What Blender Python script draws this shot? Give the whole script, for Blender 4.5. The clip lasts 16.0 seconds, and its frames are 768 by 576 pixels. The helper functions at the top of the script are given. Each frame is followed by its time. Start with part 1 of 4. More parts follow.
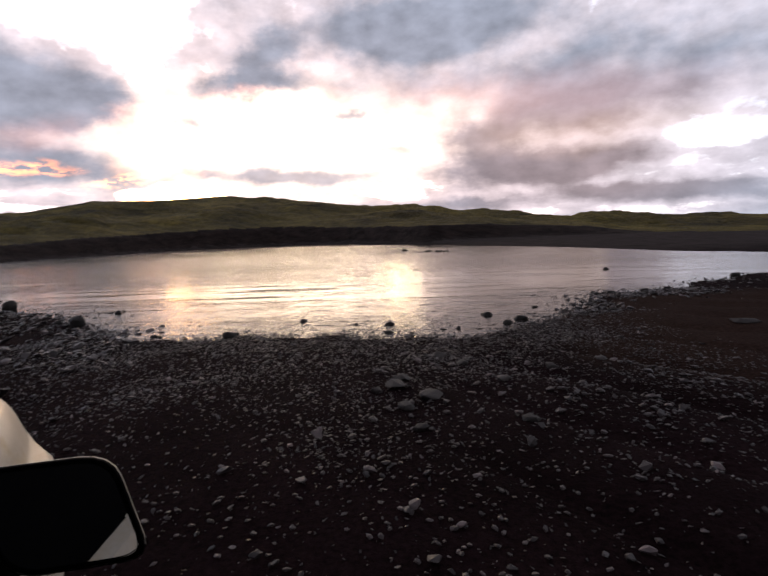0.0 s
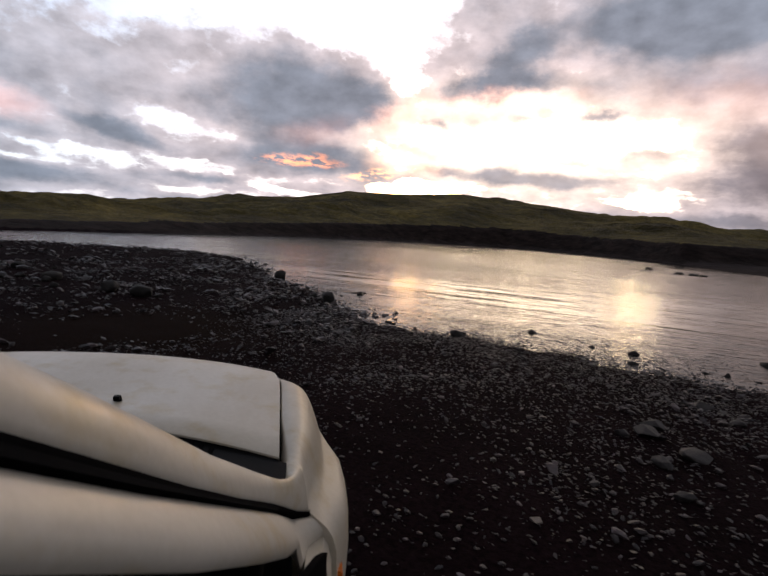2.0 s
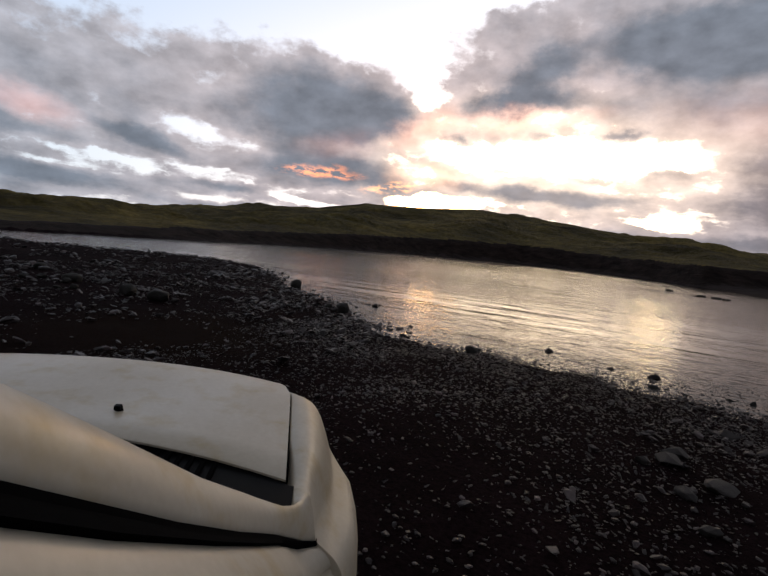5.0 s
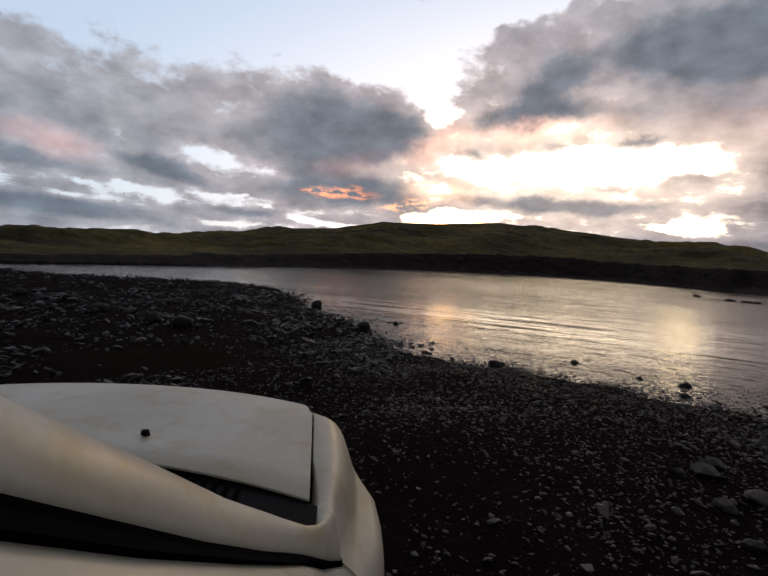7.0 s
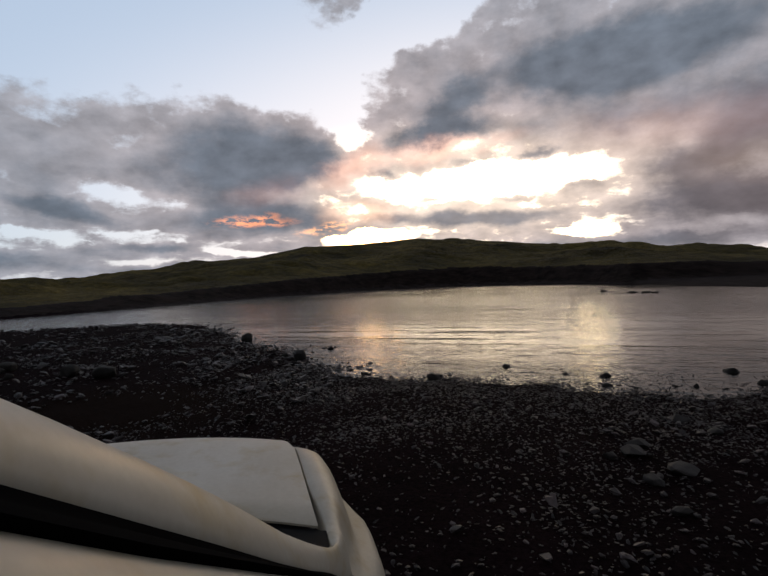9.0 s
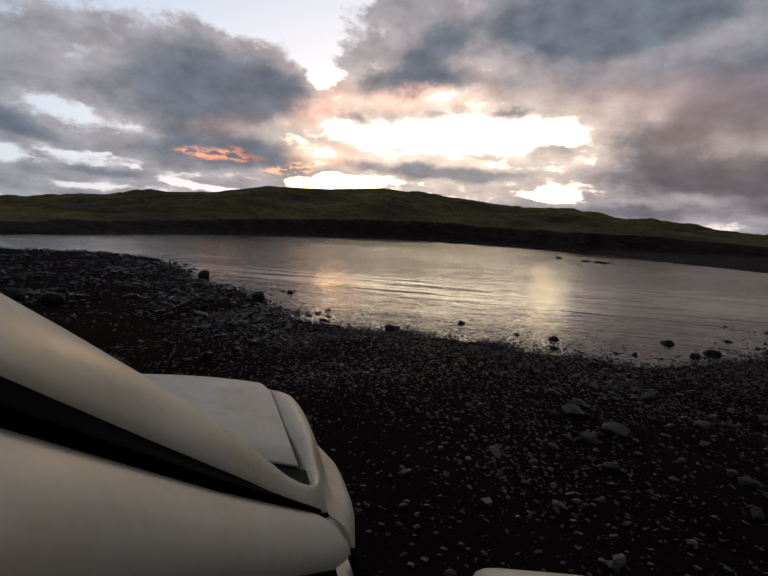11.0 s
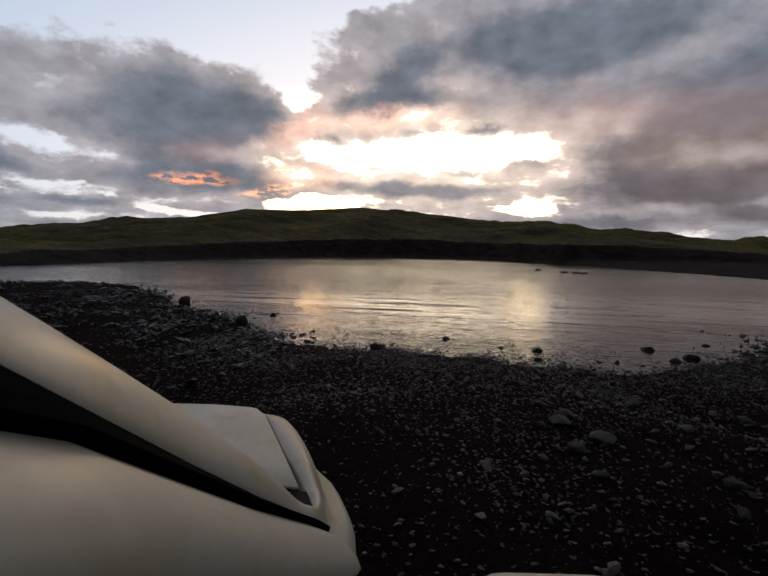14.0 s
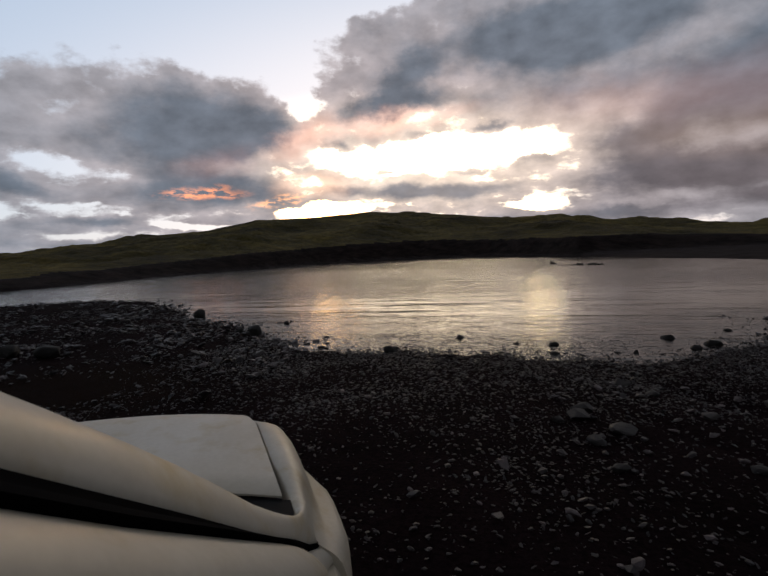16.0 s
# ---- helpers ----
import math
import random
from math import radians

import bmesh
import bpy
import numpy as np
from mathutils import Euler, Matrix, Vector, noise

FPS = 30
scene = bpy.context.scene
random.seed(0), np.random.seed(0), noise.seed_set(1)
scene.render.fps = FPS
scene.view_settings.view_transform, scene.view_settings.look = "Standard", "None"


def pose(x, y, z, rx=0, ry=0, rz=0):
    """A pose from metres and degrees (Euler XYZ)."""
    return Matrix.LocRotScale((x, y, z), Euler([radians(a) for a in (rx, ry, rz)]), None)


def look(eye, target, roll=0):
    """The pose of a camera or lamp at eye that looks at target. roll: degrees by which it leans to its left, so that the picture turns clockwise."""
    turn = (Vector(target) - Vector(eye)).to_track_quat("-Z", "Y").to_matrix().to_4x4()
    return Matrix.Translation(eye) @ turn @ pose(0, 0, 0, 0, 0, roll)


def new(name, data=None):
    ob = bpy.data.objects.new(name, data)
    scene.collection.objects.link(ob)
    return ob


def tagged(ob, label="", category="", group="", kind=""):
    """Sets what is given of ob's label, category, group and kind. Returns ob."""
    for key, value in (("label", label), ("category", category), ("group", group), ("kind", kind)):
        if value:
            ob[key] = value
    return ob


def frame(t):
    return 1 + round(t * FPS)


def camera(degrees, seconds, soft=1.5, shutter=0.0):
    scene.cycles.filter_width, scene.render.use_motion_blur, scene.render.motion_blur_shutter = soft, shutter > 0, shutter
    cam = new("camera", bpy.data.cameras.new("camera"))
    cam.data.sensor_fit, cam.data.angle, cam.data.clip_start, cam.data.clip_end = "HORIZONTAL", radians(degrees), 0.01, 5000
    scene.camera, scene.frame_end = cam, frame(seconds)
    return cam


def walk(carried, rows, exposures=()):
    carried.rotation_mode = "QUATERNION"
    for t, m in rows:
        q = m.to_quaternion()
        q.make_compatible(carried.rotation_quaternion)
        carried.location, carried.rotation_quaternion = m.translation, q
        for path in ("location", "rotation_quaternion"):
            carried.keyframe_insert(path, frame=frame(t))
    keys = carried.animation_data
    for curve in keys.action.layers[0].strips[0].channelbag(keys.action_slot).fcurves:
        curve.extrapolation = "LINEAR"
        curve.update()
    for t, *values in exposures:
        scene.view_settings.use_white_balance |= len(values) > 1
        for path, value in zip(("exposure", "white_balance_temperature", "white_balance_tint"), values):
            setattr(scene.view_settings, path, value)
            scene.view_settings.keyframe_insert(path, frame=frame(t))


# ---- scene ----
cam = camera(75.0, 16.0, soft=1.6, shutter=0.4)
PATH = [
    (0.0, pose(0.853, -0.938, 1.542, 83.52, 1.96, 0.0)),
    (0.5, pose(0.838, -0.933, 1.565, 82.15, -0.14, 5.11)),
    (1.0, pose(0.771, -0.906, 1.586, 81.53, -1.77, 10.53)),
    (1.5, pose(0.675, -0.858, 1.602, 82.26, -3.67, 18.63)),
    (2.0, pose(0.550, -0.743, 1.575, 83.21, -3.74, 25.42)),
    (2.5, pose(0.514, -0.697, 1.573, 84.03, -2.86, 26.11)),
    (3.0, pose(0.510, -0.694, 1.571, 84.12, -3.51, 25.91)),
    (3.5, pose(0.506, -0.690, 1.566, 83.89, -3.95, 26.01)),
    (4.0, pose(0.512, -0.686, 1.565, 84.08, -4.22, 26.28)),
    (4.5, pose(0.509, -0.685, 1.565, 84.12, -5.43, 27.33)),
    (7.0, pose(0.525, -0.692, 1.567, 86.36, -2.94, 29.46)),
    (7.5, pose(0.510, -0.708, 1.573, 86.70, -1.68, 30.39)),
    (8.0, pose(0.487, -0.746, 1.568, 86.28, -0.81, 29.40)),
    (8.5, pose(0.491, -0.794, 1.595, 87.84, -4.51, 22.37)),
    (9.0, pose(0.483, -0.837, 1.603, 88.84, 2.38, 20.82)),
    (9.5, pose(0.485, -0.837, 1.611, 84.16, -2.87, 17.57)),
    (12.0, pose(0.397, -0.909, 1.622, 83.25, -1.03, 14.55)),
    (12.5, pose(0.414, -0.912, 1.624, 84.96, 4.83, 13.57)),
    (13.0, pose(0.420, -0.937, 1.620, 88.91, 2.81, 15.00)),
    (13.5, pose(0.396, -0.932, 1.637, 88.09, -0.20, 15.97)),
    (14.0, pose(0.417, -0.919, 1.629, 85.21, -0.69, 14.27)),
    (14.5, pose(0.433, -0.900, 1.650, 85.29, 7.06, 17.00)),
    (15.0, pose(0.438, -0.903, 1.635, 85.69, 6.06, 19.53)),
    (15.5, pose(0.444, -0.887, 1.618, 85.96, 1.53, 17.70)),
    (16.0, pose(0.479, -0.852, 1.605, 85.59, 2.67, 15.72)),
]
EXPOSURES = [(0.0, 1.30, 6880, 21), (1.0, 1.11, 6900, 20), (2.0, 0.90, 6880, 18), (3.5, 0.6, 6850, 16), (4.5, 0.56, 6850, 15), (7.0, 0.38, 6730, 13), (9.0, 0.20, 6620, 12), (16.0, 0.16, 6600, 12)]
walk(cam, PATH, EXPOSURES)

WATER_Z = -0.12          # level of the river
EYE_Z = 1.58             # height of the window that the shot is taken from
PSI = 33.8               # heading of the car, left of +y


# ---------------------------------------------------------------- world and sun
def sky_world():
    w = bpy.data.worlds.new("evening_sky")
    scene.world = w
    w.use_nodes = True
    nt = w.node_tree
    nt.nodes.clear()
    N, L = nt.nodes.new, nt.links.new

    def val(socket, v):
        if isinstance(v, (int, float, tuple)):
            socket.default_value = v
        else:
            L(v, socket)

    def m(op, a, b=0.0, c=0.0, clamp=False):
        n = N("ShaderNodeMath")
        n.operation, n.use_clamp = op, clamp
        for k, v in enumerate((a, b, c)):
            val(n.inputs[k], v)
        return n.outputs[0]

    def vm(op, a, b=(0, 0, 0)):
        n = N("ShaderNodeVectorMath")
        n.operation = op
        val(n.inputs[0], a)
        val(n.inputs[1], b)
        return n.outputs["Value" if op == "LENGTH" else "Vector"]

    def mix(fac, a, b, mode="MIX"):
        n = N("ShaderNodeMix")
        n.data_type, n.blend_type = "RGBA", mode
        val(n.inputs[0], fac)
        val(n.inputs[6], a if not isinstance(a, tuple) else (*a, 1))
        val(n.inputs[7], b if not isinstance(b, tuple) else (*b, 1))
        return n.outputs[2]

    def ramp(v, lo, hi):
        n = N("ShaderNodeMapRange")
        n.interpolation_type = "SMOOTHSTEP"
        val(n.inputs[0], v)
        n.inputs[1].default_value, n.inputs[2].default_value = lo, hi
        return n.outputs[0]

    d = N("ShaderNodeTexCoord").outputs["Generated"]
    xyz = N("ShaderNodeSeparateXYZ")
    L(d, xyz.inputs[0])
    az = m("MULTIPLY", m("ARCTAN2", m("MULTIPLY", xyz.outputs[0], -1.0), xyz.outputs[1]), 57.2958)
    el = m("MULTIPLY", m("ARCSINE", xyz.outputs[2]), 57.2958)
    comb = N("ShaderNodeCombineXYZ")
    L(az, comb.inputs[0])
    L(el, comb.inputs[1])
    plain = comb.outputs[0]

    def fbm(vec, scale, detail, rough=0.55, seed=0.0):
        mp = N("ShaderNodeMapping")
        L(vec, mp.inputs[0])
        mp.inputs["Location"].default_value = (seed, seed * 1.7, seed * 0.3)
        mp.inputs["Scale"].default_value = scale
        n = N("ShaderNodeTexNoise")
        n.inputs["Scale"].default_value = 1.0
        n.inputs["Detail"].default_value = detail
        n.inputs["Roughness"].default_value = rough
        L(mp.outputs[0], n.inputs["Vector"])
        return n

    warp = fbm(plain, (0.13, 0.18, 1), 5, 0.6, 3.1)
    w1 = vm("MULTIPLY", vm("SUBTRACT", warp.outputs["Color"], (0.5, 0.5, 0.5)), (6.5, 3.2, 0))
    fine = fbm(plain, (0.40, 0.60, 1), 6, 0.6, 9.4)
    w2 = vm("MULTIPLY", vm("SUBTRACT", fine.outputs["Color"], (0.5, 0.5, 0.5)), (3.0, 1.7, 0))
    # low cloud is foreshortened: it is warped less near the horizon
    up = ramp(el, -2.0, 16.0)
    up = m("MULTIPLY_ADD", up, 0.45, 0.55)
    sc = N("ShaderNodeVectorMath")
    sc.operation = "SCALE"
    L(vm("ADD", w1, w2), sc.inputs[0])
    L(up, sc.inputs["Scale"])
    pos = vm("ADD", plain, sc.outputs[0])

    def blob(a, e, ra, re, rot=0.0, inner=0.1, at=pos):
        mp = N("ShaderNodeMapping")
        mp.vector_type = "TEXTURE"
        L(at, mp.inputs[0])
        mp.inputs["Location"].default_value = (a, e, 0)
        mp.inputs["Rotation"].default_value = (0, 0, radians(rot))
        mp.inputs["Scale"].default_value = (ra, re, 1)
        n = N("ShaderNodeMapRange")
        n.interpolation_type = "SMOOTHSTEP"
        L(vm("LENGTH", mp.outputs[0]), n.inputs[0])
        n.inputs[1].default_value, n.inputs[2].default_value = inner, 1.0
        n.inputs[3].default_value, n.inputs[4].default_value = 1.0, 0.0
        return n.outputs[0]

    # thickness of the cloud
    tex = fbm(plain, (0.105, 0.18, 1), 9, 0.56, 5.0)
    den = m("MULTIPLY_ADD", tex.outputs[0], 1.0, 0.06)
    mott = fbm(plain, (0.25, 0.36, 1), 8, 0.58, 21.0)
    broad = fbm(plain, (0.105, 0.18, 1), 1.5, 0.4, 5.0)
    rough = m("MULTIPLY", m("SUBTRACT", tex.outputs[0], broad.outputs[0]), 1.2)
    rough = m("MULTIPLY_ADD", m("SUBTRACT", mott.outputs[0], 0.5), 0.5, rough)
    den = m("MULTIPLY_ADD", m("SUBTRACT", mott.outputs[0], 0.5), 0.5, den)
    # low cloud lies in long streaks
    low = m("SUBTRACT", 1.0, ramp(el, 3.0, 13.0))
    streak = m("MULTIPLY", m("SUBTRACT", fbm(vm("ADD", plain, w2), (0.13, 0.85, 1), 6, 0.58, 14.0).outputs[0], 0.5), m("MULTIPLY", low, 1.1))
    den = m("ADD", den, streak)
    rough = m("MULTIPLY_ADD", streak, 0.4, rough)
    # unseen sky away from the sunset: darker cloud added to cut the ambient light
    away = m("SUBTRACT", 1.0, blob(11, 8, 95, 46, 0, 0.62, at=plain))
    den = m("MULTIPLY_ADD", away, 0.9, den)

    def cloud(weight, *shape, **kw):
        nonlocal den
        den = m("MULTIPLY_ADD", blob(*shape, **kw), weight * 1.15, den)

    # clear evening sky over the bank
    cloud(-0.72, 60, 27, 44, 10.8, 3, inner=0.35)
    cloud(-0.72, 29, 21.5, 11, 5.5, 8, inner=0.2)
    cloud(-0.62, 24.0, 16.8, 4, 2.6, -25)
    # broken bank over the hill
    cloud(0.62, 36.5, 12.8, 12.5, 6.2, -4, inner=0.1)
    cloud(0.50, 29.5, 13.0, 6.5, 3.0, -12)
    cloud(0.40, 35, 7.0, 12, 2.8, 0)
    cloud(0.14, 53, 13.2, 11, 3.6, 4)
    cloud(0.26, 66, 11.5, 11, 4.2, 5)
    cloud(0.55, 53, 7.7, 6.5, 1.35, 14)
    cloud(0.45, 66, 7.4, 9, 1.6, 4)
    cloud(-0.36, 48.0, 9.4, 8.5, 1.7, 6, inner=0.0)
    cloud(-0.50, 56.5, 5.5, 7.5, 1.3, 8, inner=0.0)
    cloud(-0.38, 47.0, 5.2, 6.0, 1.1, 8, inner=0.0)
    cloud(0.55, 62, 3.2, 13, 1.3, 3)
    cloud(0.35, 45, 3.9, 6, 0.8, 3)
    cloud(-0.42, 47.5, 2.5, 6.0, 0.8, 0, inner=0.0)
    # the opening that the low sun lights
    cloud(-1.2, 11.0, 10.3, 16.5, 2.7, 0, inner=0.1)
    cloud(-0.5, -1, 10.6, 6, 1.8, 0)
    cloud(0.55, 15, 8.9, 2.6, 0.8)
    cloud(0.45, 11.5, 12.2, 3, 0.7)
    cloud(0.25, -1.5, 9.0, 3.2, 1.0)
    cloud(0.40, 3.5, 12.3, 3.5, 0.8, -6)
    cloud(0.35, 20.5, 11.6, 2.2, 0.8, 10)
    cloud(0.40, 6.0, 8.2, 3.0, 0.6, 4)
    cloud(0.60, 11, 6.3, 17, 1.3, 2)
    cloud(-1.0, 22.6, 4.5, 6.3, 1.05, 0, inner=0.45)
    cloud(-0.06, 23.0, 7.4, 4.5, 2.4, 0, inner=0.0)
    cloud(-0.8, 36, 3.3, 7.0, 0.6, 4)
    cloud(-0.95, -1.2, 4.1, 3.6, 0.85, 0, inner=0.3)
    # grey deck above and to the north
    cloud(0.80, -4, 20.8, 19, 4.4, -2, inner=0.2)
    cloud(0.45, 12.5, 18.2, 7, 2.6, -28)
    cloud(-0.75, 14, 28.6, 16, 5.0, -22, inner=0.3)
    cloud(0.62, 14, 15.6, 9.5, 1.9, -8)
    cloud(0.85, -17, 6.4, 16, 2.9, -2)
    cloud(0.55, -12, 2.6, 11, 1.3, 0)
    cloud(0.36, -20, 11.5, 13, 4.0, 0)
    cloud(0.32, -12, 14.0, 13, 4.0, 0)
    cloud(0.20, -4, 16.0, 12, 4.2, -4)
    cloud(0.55, -11.5, 9.5, 6.5, 3.2, 0)
    cloud(0.75, -28, 3.2, 14, 1.8, 3)
    cloud(-0.65, -33.0, 8.0, 5.5, 1.6)
    cloud(0.50, -25, 15, 20, 6.5)
    cloud(-0.35, -41, 20, 9, 4)

    glow = blob(11, 9, 60, 26, 0, 0.0, at=plain)
    core = blob(11, 9.4, 30, 9, 0, 0.1, at=plain)
    sky = N("ShaderNodeTexSky")
    sky.sky_type = "NISHITA"
    sky.sun_disc = False
    sky.sun_elevation, sky.sun_rotation = radians(7.0), radians(-11.0)
    clear = mix(1.0, sky.outputs[0], (0.035, 0.035, 0.035), "MULTIPLY")
    clear = mix(1.0, clear, (0.36, 0.45, 0.58), "ADD")
    clear = mix(glow, clear, (0.98, 0.92, 0.93))
    clear = mix(core, clear, (3.6, 2.95, 2.0))
    clear = mix(blob(22.7, 4.8, 6.4, 1.9, inner=0.5, at=plain), clear, (8.0, 4.5, 1.8))
    clear = mix(blob(-1.4, 4.2, 4.2, 1.6, inner=0.1, at=plain), clear, (6.5, 5.0, 2.7))
    thin = mix(glow, (0.29, 0.31, 0.355), (0.49, 0.41, 0.40))
    thin = mix(core, thin, (0.95, 0.78, 0.64))
    thick = mix(glow, (0.130, 0.162, 0.205), (0.150, 0.164, 0.195))
    thick = mix(blob(-20, 7, 26, 11, 0, 0.2, at=plain), thick, (0.142, 0.124, 0.134))
    # tone of that added cloud, set by how much light it gives
    thick = mix(away, thick, (0.115, 0.125, 0.14))
    cover = ramp(m("MULTIPLY_ADD", rough, 0.75, den), 0.22, 0.53)
    depth = ramp(m("MULTIPLY_ADD", m("SUBTRACT", mott.outputs[0], 0.5), 0.45, m("MULTIPLY_ADD", rough, -0.6, den)), 0.36, 1.22)
    tone = N("ShaderNodeMapRange")
    L(fbm(plain, (0.28, 0.46, 1), 5, 0.52, 33.0).outputs[0], tone.inputs[0])
    for k, v in enumerate((0.3, 0.7, 0.78, 1.24)):
        tone.inputs[k + 1].default_value = v
    body = mix(1.0, mix(depth, thin, thick), tone.outputs[0], "MULTIPLY")
    col = mix(cover, clear, body)

    def tint(colour, *shape, **kw):
        nonlocal col
        f = blob(*shape, **kw)
        col = mix(m("MULTIPLY", f, cover), col, colour, "ADD")

    flame = ramp(fbm(plain, (0.75, 2.3, 1), 5, 0.6, 41.0).outputs[0], 0.42, 0.60)

    def streaks(colour, *shape):
        nonlocal col
        col = mix(m("MULTIPLY", m("MULTIPLY", blob(*shape, inner=0.0), cover), flame), col, colour, "ADD")

    streaks((1.15, 0.32, 0.04), 35.4, 6.9, 5.6, 0.85, -2)
    streaks((1.3, 0.48, 0.08), 27.6, 5.9, 4.4, 0.85, -8)
    tint((0.13, 0.10, 0.075), 9, 6.2, 15, 1.5, 2, inner=0.0)
    tint((0.36, 0.13, 0.06), 24, 12.6, 6, 2.8, -35, inner=0.0)
    tint((0.42, 0.18, 0.05), 23.5, 7.4, 6.5, 2.4, 0, inner=0.0)
    tint((0.20, 0.08, 0.055), 63, 9.4, 7, 1.8, 8, inner=0.0)
    tint((0.36, 0.13, 0.06), 14, 14.0, 12, 1.7, -4, inner=0.0)
    tint((0.07, 0.034, 0.03), -18, 13.5, 26, 3.6, 3, inner=0.0)
    tint((0.09, 0.058, 0.035), -20, 9.5, 22, 3.0, 0, inner=0.0)
    tint((0.08, 0.045, 0.025), -5, 13.5, 13, 3.6, 0, inner=0.0)
    tint((0.07, 0.040, 0.028), -10, 13.0, 11, 5.0, 0, inner=0.0)
    tint((0.10, 0.035, 0.02), 33, 10.0, 7, 2.4, -10, inner=0.0)
    # land lies under the horizon
    col = mix(ramp(el, -3.0, -0.5), (0.05, 0.05, 0.05), col)
    bg = N("ShaderNodeBackground")
    L(col, bg.inputs[0])
    bg.inputs[1].default_value = 1.0
    out = N("ShaderNodeOutputWorld")
    L(bg.outputs[0], out.inputs[0])


sky_world()
sun_data = bpy.data.lights.new("sun", "SUN")
sun_data.energy, sun_data.angle, sun_data.color = 0.09, radians(70), (1.0, 0.80, 0.55)
sun = new("sun", sun_data)
sun.matrix_world = look((-11, 56, 10), (0, 0, 0))


# ---------------------------------------------------------------- materials
def material(name, base, rough=0.6, metal=0.0, spec=0.5):
    mt = bpy.data.materials.new(name)
    mt.use_nodes = True
    b = mt.node_tree.nodes["Principled BSDF"]
    b.inputs["Base Color"].default_value = (*base, 1)
    b.inputs["Roughness"].default_value = rough
    b.inputs["Metallic"].default_value = metal
    b.inputs["Specular IOR Level"].default_value = spec
    return mt, mt.node_tree, b


def noise_node(nt, scale, detail=4, rough=0.55, stretch=None, coords="Object"):
    tc = nt.nodes.new("ShaderNodeTexCoord")
    n = nt.nodes.new("ShaderNodeTexNoise")
    n.inputs["Scale"].default_value, n.inputs["Detail"].default_value, n.inputs["Roughness"].default_value = scale, detail, rough
    if stretch:
        mp = nt.nodes.new("ShaderNodeMapping")
        mp.inputs["Rotation"].default_value = (0, 0, radians(stretch[3]) if len(stretch) > 3 else 0)
        mp.inputs["Scale"].default_value = stretch[:3]
        nt.links.new(tc.outputs[coords], mp.inputs[0])
        nt.links.new(mp.outputs[0], n.inputs["Vector"])
    else:
        nt.links.new(tc.outputs[coords], n.inputs["Vector"])
    return n


def colour_ramp(nt, fac, stops):
    r = nt.nodes.new("ShaderNodeValToRGB")
    while len(r.color_ramp.elements) < len(stops):
        r.color_ramp.elements.new(0.5)
    for e, (p, c) in zip(r.color_ramp.elements, stops):
        e.position, e.color = p, (*c, 1)
    nt.links.new(fac, r.inputs[0])
    return r.outputs[0]


def mix_colour(nt, fac, a, b, mode="MIX"):
    n = nt.nodes.new("ShaderNodeMix")
    n.data_type, n.blend_type = "RGBA", mode
    for k, v in ((0, fac), (6, a), (7, b)):
        if isinstance(v, tuple):
            n.inputs[k].default_value = (*v, 1)
        elif isinstance(v, (int, float)):
            n.inputs[k].default_value = v
        else:
            nt.links.new(v, n.inputs[k])
    return n.outputs[2]


def bump(nt, b, height, strength, distance):
    n = nt.nodes.new("ShaderNodeBump")
    n.inputs["Strength"].default_value, n.inputs["Distance"].default_value = strength, distance
    nt.links.new(height, n.inputs["Height"])
    nt.links.new(n.outputs[0], b.inputs["Normal"])


